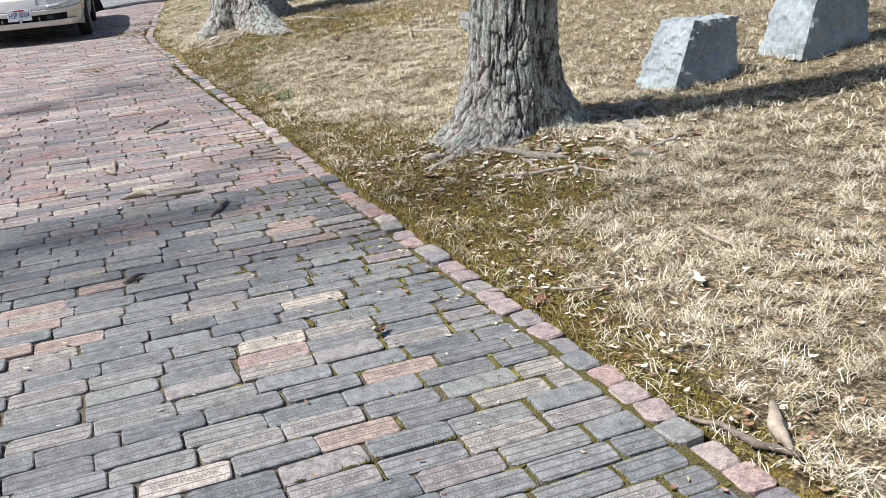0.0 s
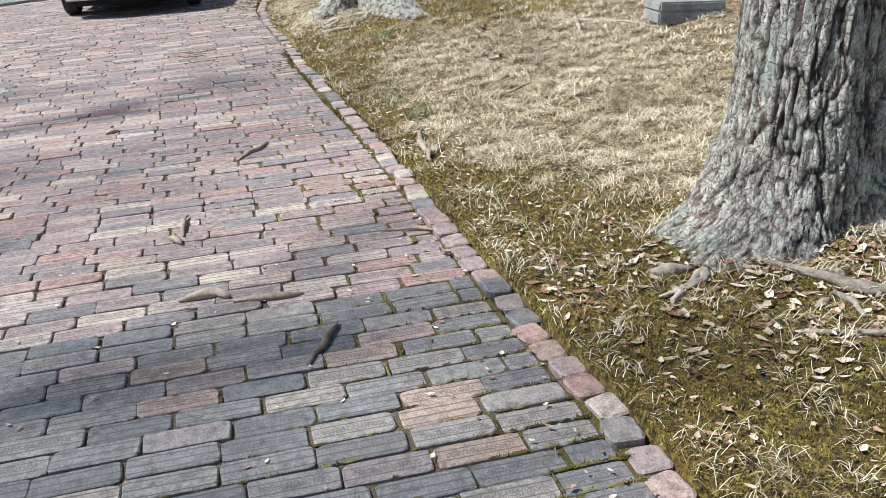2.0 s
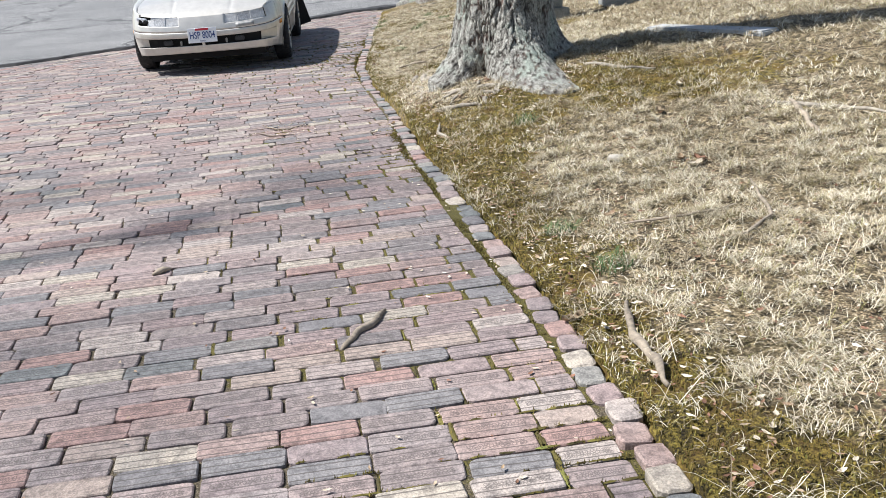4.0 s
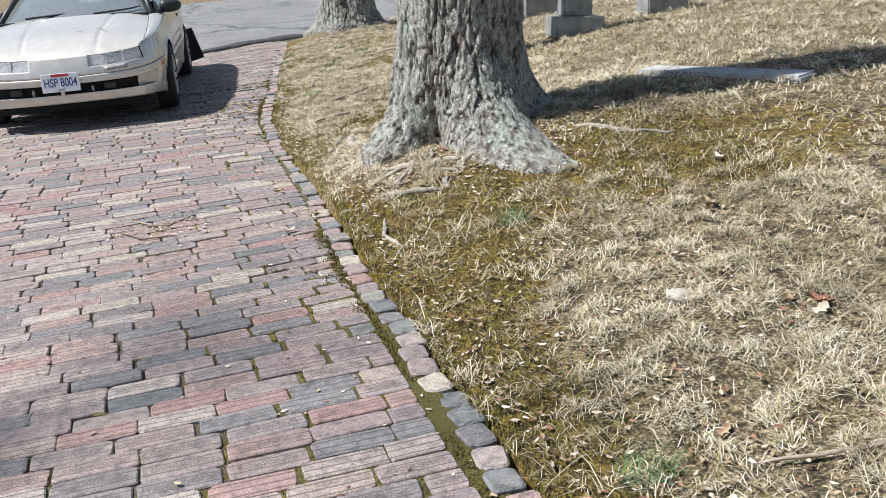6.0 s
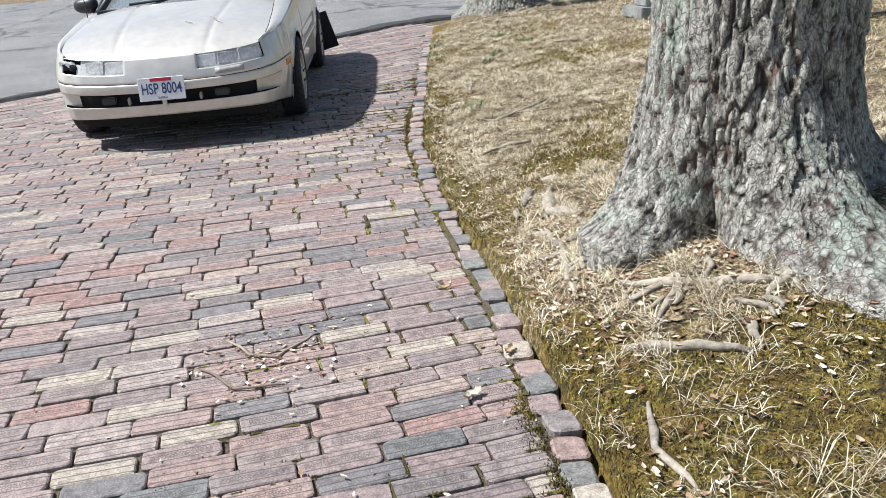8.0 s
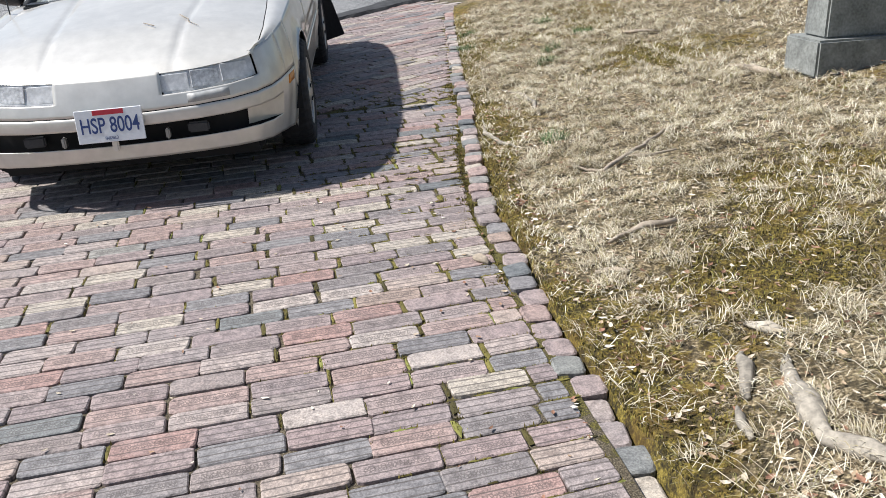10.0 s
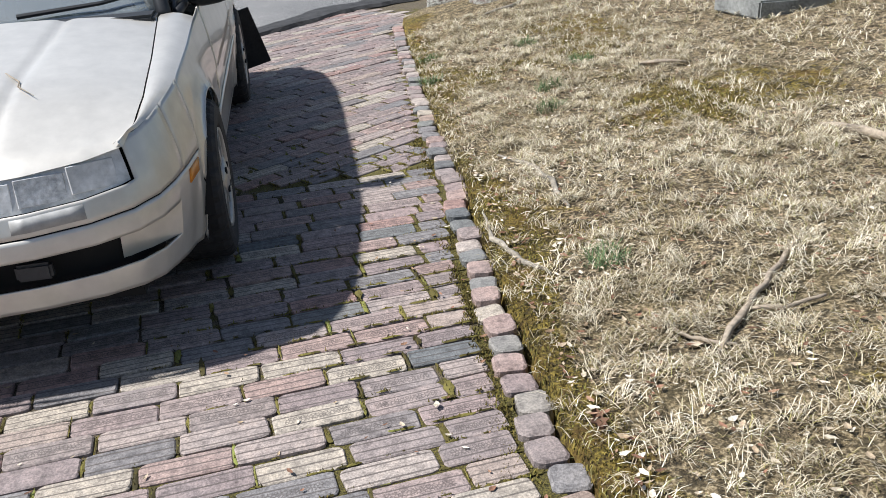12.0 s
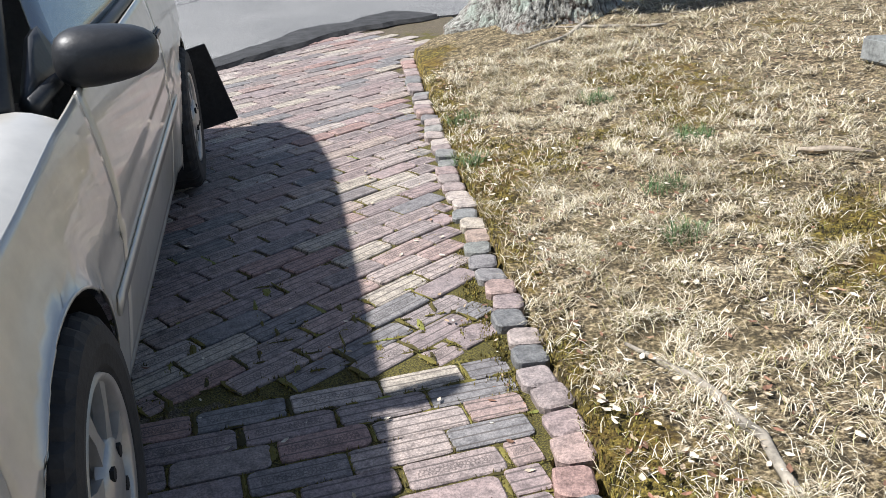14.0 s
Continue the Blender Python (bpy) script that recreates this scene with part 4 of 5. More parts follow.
def hood_front(x):
    s = np.interp(abs(x), OUT_X[:10], arc[:10])
    p = skin(float(s), 1.0)
    return p.y + 0.006


hv, hf = [], []
HN, HM = 40, 90
for j in range(HN + 1):
    for i in range(HM + 1):
        t = -1 + 2 * i / HM
        sy = j / HN
        w = hood_w(0.05 + 1.2 * sy)
        x = t * w
        y = hood_front(x) * (1 - sy) + (1.27 + 0.1 * (1 - (x / 0.75) ** 2) * -1) * sy
        y_f = hood_front(x)
        edge_z = skin(float(np.interp(abs(x), OUT_X[:10], arc[:10])), 1.0).z - hood_z(x, y_f)
        hv.append((x, y, hood_z(x, y) + edge_z * (1 - sy) ** 5 - (0.008 if j == 0 else 0)))
hf = [(j * (HM + 1) + i, j * (HM + 1) + i + 1, (j + 1) * (HM + 1) + i + 1, (j + 1) * (HM + 1) + i) for j in range(HN) for i in range(HM)]
hood = put("hood", mesh_of("hood", hv, hf, PAINT, True), car, "dusty pale hood with faded streaks and scratches")
rim = [Vector(hv[j * (HM + 1) + HM]) for j in range(HN + 1)]
top_line = [skin(0.55 + 0.03 * k, 1.0) for k in range(50)]
# fender tops between the hood seam and the flank
for side in (1, -1):
    fv = []
    for j in range(33):
        y0 = rim[0].y + (1.33 - rim[0].y) * j / 32
        p = [float(np.interp(y0, [q.y for q in top_line], [q[k] for q in top_line])) for k in (0, 2)]
        wx, wz = (float(np.interp(y0, [q.y for q in rim], [q[k] for q in rim])) for k in (0, 2))
        for i in range(6):
            k = i / 5
            fv.append(((wx + 0.004) * (1 - k) * side + p[0] * k * side, y0, (wz - 0.002) * (1 - k) + p[1] * k + 0.012 * math.sin(math.pi * k)))
    ff = [(j * 6 + i, j * 6 + i + 1, (j + 1) * 6 + i + 1, (j + 1) * 6 + i) for j in range(32) for i in range(5)]
    put("fender_top", mesh_of("fender_top", fv, ff, PAINT, True), car)
# engine bay and floor tray in black under the panels
# tray hung low to shut light out from under the car
part("floor_tray", box_bm(1.3, 4.0, 0.35, (0, 2.25, 0.15), 0.03, 2), BLACK, car)
part("engine_bay", box_bm(1.25, 0.95, 0.2, (0, 0.75, 0.42), 0.03, 2), BLACK, car)
part("cowl", box_bm(1.36, 0.14, 0.05, (0, 1.26, 0.825), 0.012, 2), GLASS_DARK, car, "black plastic cowl vent")
for k in range(2):
    v, f = tube([(-0.45 + 0.62 * k, 1.30, 0.90), (-0.15 + 0.62 * k, 1.36, 0.915), (0.1 + 0.5 * k, 1.42, 0.93)], [0.011, 0.009, 0.006], 6)
    put("wiper", mesh_of("wiper", v, f, GLASS_DARK), car)
v, f = tube([(-0.73, 1.12, 0.84), (-0.75, 1.16, 1.15), (-0.76, 1.2, 1.5)], [0.004, 0.003, 0.002], 6)
put("antenna", mesh_of("antenna", v, f, GLASS_DARK), car)


# greenhouse: windscreen, roof, side and rear glass
def patch(name, a, b, c, d, mat, label="", n=10, crown=(0, 0, 0), parent=None, both=0.0):
    """A four-cornered sheet, bowed in its middle."""
    a, b, c, d, cr = Vector(a), Vector(b), Vector(c), Vector(d), Vector(crown)
    vv = []
    for j in range(n + 1):
        for i in range(n + 1):
            u, w = i / n, j / n
            p = (a * (1 - u) + b * u) * (1 - w) + (d * (1 - u) + c * u) * w
            vv.append(p + cr * (4 * u * (1 - u)) * (0.4 + 0.6 * 4 * w * (1 - w)))
    ob = put(name, mesh_of(name, vv, [(j * (n + 1) + i, j * (n + 1) + i + 1, (j + 1) * (n + 1) + i + 1, (j + 1) * (n + 1) + i) for j in range(n) for i in range(n)], mat, True), parent or car, label)
    if both:
        so = ob.modifiers.new("thick", "SOLIDIFY")
        so.thickness = both
    return ob


patch("windscreen", (-0.68, 1.34, 0.855), (0.68, 1.34, 0.855), (0.5, 2.12, 1.22), (-0.5, 2.12, 1.22), GLASS, "windscreen reflecting bare branches", 14, (0, -0.13, 0.02), None, 0.004)
patch("roof", (-0.53, 2.1, 1.225), (0.53, 2.1, 1.225), (0.5, 3.15, 1.23), (-0.5, 3.15, 1.23), PAINT, "", 12, (0, 0, 0.05), None, 0.02)
patch("rear_window", (-0.5, 3.15, 1.225), (0.5, 3.15, 1.225), (0.62, 3.95, 0.92), (-0.62, 3.95, 0.92), GLASS, "", 12, (0, 0.05, 0.03), None, 0.004)
patch("deck_lid", (-0.72, 3.9, 0.91), (0.72, 3.9, 0.91), (0.62, 4.42, 0.87), (-0.62, 4.42, 0.87), PAINT, "", 8, (0, 0, 0.03), None, 0.01)
for side in (1, -1):
    patch("side_window", (0.745 * side, 1.6, 0.87), (0.775 * side, 2.95, 0.9), (0.55 * side, 2.9, 1.2), (0.545 * side, 2.2, 1.2), GLASS, "", 10, (0.02 * side, 0, 0), None, 0.004)
    patch("quarter_window", (0.77 * side, 3.02, 0.9), (0.74 * side, 3.7, 0.92), (0.53 * side, 3.2, 1.19), (0.55 * side, 2.97, 1.2), GLASS, "", 8, (0.01 * side, 0, 0), None, 0.004)
    for name, pts, r, mat in (("front_pillar", [(0.70 * side, 1.34, 0.85), (0.62 * side, 1.76, 1.05), (0.53 * side, 2.12, 1.215), (0.53 * side, 2.9, 1.225)], [0.03, 0.028, 0.026, 0.024], GLASS_DARK),
                              ("window_sill", [(0.74 * side, 1.42, 0.845), (0.775 * side, 2.2, 0.875), (0.785 * side, 3.0, 0.895), (0.76 * side, 3.7, 0.91)], [0.02, 0.018, 0.018, 0.016], GLASS_DARK),
                              ("centre_pillar", [(0.775 * side, 2.99, 0.89), (0.66 * side, 2.96, 1.06), (0.545 * side, 2.94, 1.21)], [0.035, 0.035, 0.03], GLASS_DARK),
                              ("rear_pillar", [(0.70 * side, 3.95, 0.9), (0.62 * side, 3.55, 1.08), (0.52 * side, 3.15, 1.22)], [0.06, 0.055, 0.05], PAINT)):
        v, f = tube(pts, r, 8)
        put(name, mesh_of(name, v, f, mat, True), car)
    # door mirror: rounded black shell on a short arm
    bm = bmesh.new()
    bmesh.ops.create_uvsphere(bm, u_segments=20, v_segments=12, radius=1)
    for v in bm.verts:
        c = v.co.copy()
        c.y = max(c.y, -1) if c.y < 0.35 else 0.35 + (c.y - 0.35) * 0.1
        sx = math.copysign(abs(c.x) ** 0.7, c.x)
        sz = math.copysign(abs(c.z) ** 0.75, c.z)
        v.co = Vector(((0.87 + sx * 0.105) * side, 1.6 + c.y * 0.075 + 0.03 * sx, 0.905 + sz * (0.062 - 0.01 * sx)))
    mirror = part("door_mirror", bm, GLASS_DARK, car, "black door mirror shell", True)
    patch("mirror_sail", (0.735 * side, 1.42, 0.855), (0.765 * side, 1.7, 0.87), (0.72 * side, 1.7, 0.96), (0.72 * side, 1.64, 0.95), GLASS_DARK, "", 4, (0, 0, 0), mirror, 0.02)
    # door handle and mud flap
    part("door_handle", box_bm(0.02, 0.15, 0.03, (0.838 * side, 2.78, 0.74), 0.008, 2), GLASS_DARK, car, "black door handle")
    flap = part("mud_flap", box_bm(0.24, 0.012, 0.42, (0, 0, -0.42), 0.004, 1), RUBBER, car, "large black rubber mud flap")
    flap.matrix_basis = pose(0.80 * side, 3.86, 0.5, 18, -14 * side, 0)
for k in (-1, 1):
    part("seat", box_bm(0.46, 0.14, 0.62, (0.36 * k, 2.5, 0.45), 0.05, 3), SEAT, car)
part("dashboard", box_bm(1.25, 0.35, 0.2, (0, 1.66, 0.64), 0.06, 3), SEAT, car)
part("rear_bench", box_bm(1.1, 0.2, 0.45, (0, 3.25, 0.5), 0.05, 3), SEAT, car)


def wheel(y, side):
    """Tyre with tread blocks, slotted alloy rim and hub, turned to face outward."""
    w = new("wheel")
    w.parent = car
    w.matrix_basis = pose(0.775 * side, y, 0.297, 0, 0, 0 if side > 0 else 180)
    R, wd = 0.297, 0.185
    prof = [(0.185, 0.075), (0.2, 0.088), (0.235, 0.094), (0.268, 0.09), (0.286, 0.078), (0.295, 0.06), (0.297, 0.03), (0.297, 0.0), (0.297, -0.03), (0.295, -0.06), (0.286, -0.078), (0.25, -0.092), (0.19, -0.08)]
    n = 90
    tv = []
    for k in range(n):
        a = 2 * math.pi * k / n
        for i, (r, x) in enumerate(prof):
            rr = r - (0.008 if (k % 3 == 0 and 4 <= i <= 10) else 0.006 if i in (6, 8) else 0)
            tv.append((x, rr * math.cos(a), rr * math.sin(a)))
    m = len(prof)
    put("tyre", mesh_of("tyre", tv, [(k * m + i, k * m + i + 1, ((k + 1) % n) * m + i + 1, ((k + 1) % n) * m + i) for k in range(n) for i in range(m - 1)], RUBBER), w, "black tyre with block tread")
    rim = [(0.19, 0.07), (0.184, 0.088), (0.172, 0.082), (0.168, 0.06), (0.165, -0.06)]
    rv = []
    for k in range(60):
        a = 2 * math.pi * k / 60
        rv += [(x, r * math.cos(a), r * math.sin(a)) for r, x in rim]
    put("rim", mesh_of("rim", rv, [(k * 5 + i, k * 5 + i + 1, ((k + 1) % 60) * 5 + i + 1, ((k + 1) % 60) * 5 + i) for k in range(60) for i in range(4)], ALLOY, True), w)
    put("brake_disc", mesh_of("brake_disc", [(-0.02, 0.16 * math.cos(2 * math.pi * k / 32), 0.16 * math.sin(2 * math.pi * k / 32)) for k in range(32)], [tuple(range(32))], BLACK), w)
    for k in range(7):
        a = 2 * math.pi * k / 7
        sv = []
        for x, r, h in ((0.084, 0.06, 0.03), (0.082, 0.115, 0.017), (0.078, 0.172, 0.024)):
            for e, dx in ((-1, -0.02), (-1, 0.0), (1, 0.0), (1, -0.02)):
                sv.append((x + dx, r * math.cos(a + 0.1) - e * h * math.sin(a + 0.1) * 0.8, r * math.sin(a + 0.1) + e * h * math.cos(a + 0.1) * 0.8))
        put("spoke", mesh_of("spoke", sv, [(j * 4 + i, j * 4 + (i + 1) % 4, (j + 1) * 4 + (i + 1) % 4, (j + 1) * 4 + i) for j in range(2) for i in range(4)], ALLOY), w)
    hubv = []
    for r, x in ((0.075, 0.07), (0.072, 0.088), (0.04, 0.096), (0.0, 0.098)):
        hubv += [(x, r * math.cos(2 * math.pi * k / 24), r * math.sin(2 * math.pi * k / 24)) for k in range(24)]
    put("hub", mesh_of("hub", hubv, [(j * 24 + k, j * 24 + (k + 1) % 24, (j + 1) * 24 + (k + 1) % 24, (j + 1) * 24 + k) for j in range(3) for k in range(24)], ALLOY, True), w)
    for k in range(4):
        a = math.pi / 4 + k * math.pi / 2
        put("lug_nut", mesh_of("lug_nut", [(0.09 + 0.008 * j, 0.05 * math.cos(a) + 0.013 * math.cos(i * math.pi / 3), 0.05 * math.sin(a) + 0.013 * math.sin(i * math.pi / 3)) for j in range(2) for i in range(6)],
                               [(i, (i + 1) % 6, 6 + (i + 1) % 6, 6 + i) for i in range(6)] + [tuple(range(6, 12))], BLACK), w)
    return w


for ay in (AX_F, AX_R):
    for side in (1, -1):
        wheel(ay, side)
        # black wheel well
        wv = []
        for k in range(19):
            a = math.pi * k / 18
            for x in (0.84, 0.5):
                wv.append((x * side, ay + (ARCH + 0.006) * math.cos(a) * 1.02, 0.28 + (ARCH + 0.006) * math.sin(a) * 1.02))
        wv += [(0.5 * side, ay, 0.28)]
        put("wheel_well", mesh_of("wheel_well", wv, [(2 * k, 2 * k + 1, 2 * k + 3, 2 * k + 2) for k in range(18)] + [(2 * k + 1, 38, 2 * k + 3) for k in range(18)], BLACK), car)

# number plate and nose badge
plate = part("number_plate", box_bm(0.305, 0.006, 0.152, (0, 0, 0), 0.002, 1), PLATE_WHITE, car, "white plate with dark blue characters and a red band")
plate.matrix_basis = pose(0.0, -0.02, 0.345, -6, 0, 0)
part("plate_band", box_bm(0.14, 0.002, 0.022, (0, -0.0032, 0.126), 0.0), PLATE_RED, plate, "red band")


def lettering(text, size, x, z, mat, parent):
    cu = bpy.data.curves.new("lettering", "FONT")
    cu.body, cu.size, cu.align_x, cu.extrude = text, size, "CENTER", 0.0003
    cu.materials.append(mat)
    ob = new("lettering", cu)
    ob.parent = parent
    ob.matrix_basis = pose(x, -0.0036, z, 90, 0, 0)
    ob.scale = (0.68, 1.0, 1.0)
    cu.offset = size * 0.012
    return ob


for sx, pts in ((0.02, [(0.28, 0.62), (0.33, 0.56), (0.34, 0.5), (0.4, 0.42)]), (0.0, [(0.12, 0.5), (0.18, 0.45)])):
    v, f = tube([(x, y, hood_z(x, y) + 0.003) for x, y in pts], [0.002, 0.003, 0.0025, 0.001][: len(pts)], 5)
    put("scratch", mesh_of("scratch", v, f, TWIG), car, "dry stem lying on the hood")
part("slot_post", box_bm(0.03, 0.02, 0.12, (0, 0.012, 0.29), 0.006, 2), PAINT, car)
for side in (1, -1):
    part("fog_lamp", box_bm(0.1, 0.03, 0.05, (0.38 * side, 0.075, 0.33), 0.008, 2), GLASS_DARK, car, "small dark fog lamp")
    part("tow_hook", box_bm(0.02, 0.04, 0.05, (0.24 * side, 0.05, 0.32), 0.006, 2), STEEL, car)
lettering("HSP 8004", 0.1, 0, 0.045, PLATE_BLUE, plate)
lettering("OHIO", 0.024, 0, 0.129, PLATE_WHITE, plate)
lettering("FAIRFIELD", 0.02, 0, 0.012, PLATE_BLUE, plate)
part("badge", box_bm(0.032, 0.004, 0.03, (0.0, 0.075, 0.556), 0.003, 1), PLATE_RED, car, "small red nose badge")


# ---------------------------------------------------------------- grass, moss and litter on the lawn
MX0, MY0, MD = 0.4, 1.0, 0.045
MNX, MNY = 162, 520
Z_MAP = np.array([[lawn_z(MX0 + i * MD, MY0 + j * MD) for i in range(MNX)] for j in range(MNY)])
M_MAP = np.array([[moss_at(MX0 + i * MD, MY0 + j * MD) for i in range(MNX)] for j in range(MNY)])
T_MAP = np.array([[noise.noise(Vector(((MX0 + i * MD) * 2.3, (MY0 + j * MD) * 2.3, 8))) for i in range(MNX)] for j in range(MNY)])
G_MAP = np.array([[noise.noise(Vector(((MX0 + i * MD) * 9, (MY0 + j * MD) * 9, 5))) for i in range(MNX)] for j in range(MNY)])
F_MAP = np.array([[noise.noise(Vector(((MX0 + i * MD) * 5, (MY0 + j * MD) * 5, 2))) for i in range(MNX)] for j in range(MNY)])


def looked(table, x, y):
    """Values between the points of a table over the lawn."""
    u, v = np.clip((x - MX0) / MD, 0, MNX - 1.01), np.clip((y - MY0) / MD, 0, MNY - 1.01)
    i, j = u.astype(int), v.astype(int)
    a, b = u - i, v - j
    return (table[j, i] * (1 - a) + table[j, i + 1] * a) * (1 - b) + (table[j + 1, i] * (1 - a) + table[j + 1, i + 1] * a) * b


def lawn_mask(x, y):
    edge = np.where(y <= 20.2, np.interp(y, CURB_Y, CURB_X), 1.7 + (y - 20.2) * 0.8)
    return x > edge + 0.05


def blades(name, count, xr, yr, lo, hi, width, flat, mat, label, accept, seed, mound=0.0, clumps=0):
    """Thin bent blades as one mesh."""
    rng = np.random.default_rng(seed)
    vs = []
    xs = rng.uniform(*xr, count)
    ys = rng.uniform(*yr, count)
    a = rng.uniform(0, 2 * np.pi, count)
    if clumps:
        # three of four blades stand in small tufts that lean together
        kx, ky, ka = rng.uniform(*xr, clumps), rng.uniform(*yr, clumps), rng.uniform(0, 2 * np.pi, clumps)
        i = rng.integers(0, clumps, count)
        tufted = rng.random(count) < 0.75
        spread = 0.012 + 0.016 * rng.random(clumps)[i]
        xs = np.where(tufted, kx[i] + rng.normal(0, 1, count) * spread, xs)
        ys = np.where(tufted, ky[i] + rng.normal(0, 1, count) * spread, ys)
        a = np.where(tufted, ka[i] + rng.normal(0, 0.75, count), a)
    keep = accept(xs, ys, rng.random(count))
    xs, ys, a = xs[keep], ys[keep], a[keep]
    k = len(xs)
    zs = looked(Z_MAP, xs, ys) + mound * np.clip(looked(G_MAP, xs, ys) + 0.15, 0, 0.6)
    ln = rng.uniform(lo, hi, k)
    up = rng.uniform(*flat, k) * ln
    w = width * rng.uniform(0.6, 1.3, k)
    bend = rng.uniform(-0.35, 0.35, k)
    dx, dy = np.cos(a), np.sin(a)
    mx, my = np.cos(a + bend), np.sin(a + bend)
    run = np.sqrt(np.maximum(ln**2 - up**2, 1e-6))
    p0 = np.stack([xs, ys, zs - 0.004], 1)
    p1 = p0 + np.stack([dx * run * 0.5, dy * run * 0.5, up * 0.8 + 0.006], 1)
    p2 = p1 + np.stack([mx * run * 0.5, my * run * 0.5, up * 0.2 - 0.002], 1)
    side = np.stack([-dy * w, dx * w, np.zeros(k)], 1)
    v = np.stack([p0 - side, p0 + side, p1 + side * 0.9, p1 - side * 0.9, p2], 1).reshape(-1, 3)
    base = np.arange(k)[:, None] * 5
    tri = np.concatenate([base + [0, 1, 2], base + [0, 2, 3], base + [3, 2, 4]], 1).reshape(-1, 3)
    me = bpy.data.meshes.new(name)
    me.vertices.add(len(v))
    me.vertices.foreach_set("co", v.ravel())
    me.loops.add(tri.size)
    me.loops.foreach_set("vertex_index", tri.ravel().astype(np.int32))
    me.polygons.add(len(tri))
    me.polygons.foreach_set("loop_start", np.arange(0, tri.size, 3, dtype=np.int32))
    me.update(calc_edges=True)
    me.materials.append(mat)
    return tagged(new(name, me), label, "grass", kind="stuff")


def on_lawn(x, y):
    return x > curb_x(y) + 0.1


def thin(x, y):
    mossy = np.clip((looked(M_MAP, x, y) + 0.6 * looked(F_MAP, x, y) - 0.34) * 3.2, 0, 1)
    return (1 - 0.76 * mossy) * np.clip(0.62 + 2.6 * looked(G_MAP, x, y) + 0.7 * looked(F_MAP, x, y), 0.1, 1.0)


blades("dry_grass", 720000, (0.66, 3.1), (1.4, 19.5), 0.02, 0.065, 0.0011, (0.03, 0.5), STRAW, "matted dry straw-coloured grass", lambda x, y, q: lawn_mask(x, y) & (q < thin(x, y) * np.clip((3.15 - x) / 0.7, 0, 1)), 1, 0.04, 24000)
blades("dry_grass", 300000, (2.4, 7.5), (2, 24), 0.03, 0.085, 0.0019, (0.05, 0.5), STRAW, "matted dry straw-coloured grass", lambda x, y, q: lawn_mask(x, y) & (q < thin(x, y)), 2, 0.05, 26000)
blades("grass_tufts", 14000, (0.7, 2.6), (5, 12), 0.08, 0.2, 0.0011, (0.1, 0.5), STRAW, "longer tangled dry grass", lambda x, y, q: lawn_mask(x, y) & (looked(T_MAP, x, y) > 0.12) & (looked(G_MAP, x, y) > 0), 3, 0.04)
GREENS = [(2.2, 18.25), (2.29, 17.48), (1.24, 14.8), (1.3, 9.9), (1.4, 17.8), (1.55, 18.4), (1.75, 16.6), (1.0, 7.6), (0.95, 8.1), (1.9, 17.0)]
blades("green_grass", 170000, (0.8, 2.5), (7, 19), 0.03, 0.085, 0.0016, (0.3, 0.8), GREEN, "small fresh green grass tufts", lambda x, y, q: np.any([(x - a) ** 2 + (y - b) ** 2 < 0.006 for a, b in GREENS], axis=0), 4)
blades("moss_tufts", 420000, (0.66, 2.6), (1.5, 19), 0.005, 0.015, 0.0017, (0.4, 0.95), MOSS, "low olive moss cushions", lambda x, y, q: lawn_mask(x, y) & (q < (looked(M_MAP, x, y) + 0.4 * looked(F_MAP, x, y) - 0.4) * 3), 5)


def litter(name, count, region, size, mat, label, seed):
    """Curled dead leaf scraps as one mesh."""
    rng = random.Random(seed)
    verts, faces = [], []
    for _ in range(count):
        x, y, z = region(rng)
        if x is None:
            continue
        a, s, c = rng.uniform(0, 6.3), size * rng.uniform(0.4, 1.3), rng.uniform(0.1, 0.45)
        w = s * rng.uniform(0.25, 0.6)
        ca, sa = math.cos(a), math.sin(a)
        o = len(verts)
        for u, v, h in ((-s, 0, c * s), (-s * 0.3, -w, c * s * 0.6), (s * 0.5, -w * 0.7, 0.2 * s), (s, 0, c * s), (s * 0.3, w, 0.5 * c * s), (-s * 0.5, w * 0.7, 0.3 * s), (0, 0, 0)):
            verts.append((x + u * ca - v * sa, y + u * sa + v * ca, z + h + 0.003))
        faces += [(o + i, o + (i + 1) % 6, o + 6) for i in range(6)]
    return tagged(put(name, mesh_of(name, verts, faces, mat)), label, "leaf litter", kind="stuff")


def lawn_spot(rng):
    y = rng.uniform(1.5, 19.5)
    x = curb_x(y) + 0.12 + rng.random() ** 1.6 * 2.4
    return x, y, lawn_z(x, y) + rng.uniform(0.002, 0.022)


def road_spot(rng):
    y = rng.uniform(1.8, 19)
    x = curb_x(y) - 0.05 - rng.random() ** 2 * 2.2
    return x, y, 0.002


litter("leaf_litter", 9000, lawn_spot, 0.014, LEAF, "small dead leaf scraps scattered over the lawn", 11)
litter("leaf_litter", 1000, road_spot, 0.011, LEAF, "small leaf scraps scattered over the bricks", 12)


def debris_spot(rng):
    return -0.16 + rng.gauss(0, 0.13), 11.2 + rng.gauss(0, 0.14), 0.003


def foot_spot(rng):
    a, d = rng.uniform(2.4, 5.6), rng.uniform(0.35, 0.9)
    x, y = 1.54 + d * math.cos(a), 11.34 + d * math.sin(a)
    return (x, y, lawn_z(x, y)) if x > curb_x(y) + 0.1 else (None, 0, 0)


litter("leaf_litter", 160, debris_spot, 0.012, LEAF, "heap of leaf scraps round a twig on the bricks", 13)
litter("bark_litter", 1100, foot_spot, 0.018, LEAF, "bark chips and leaf scraps at the foot of the tree", 14)


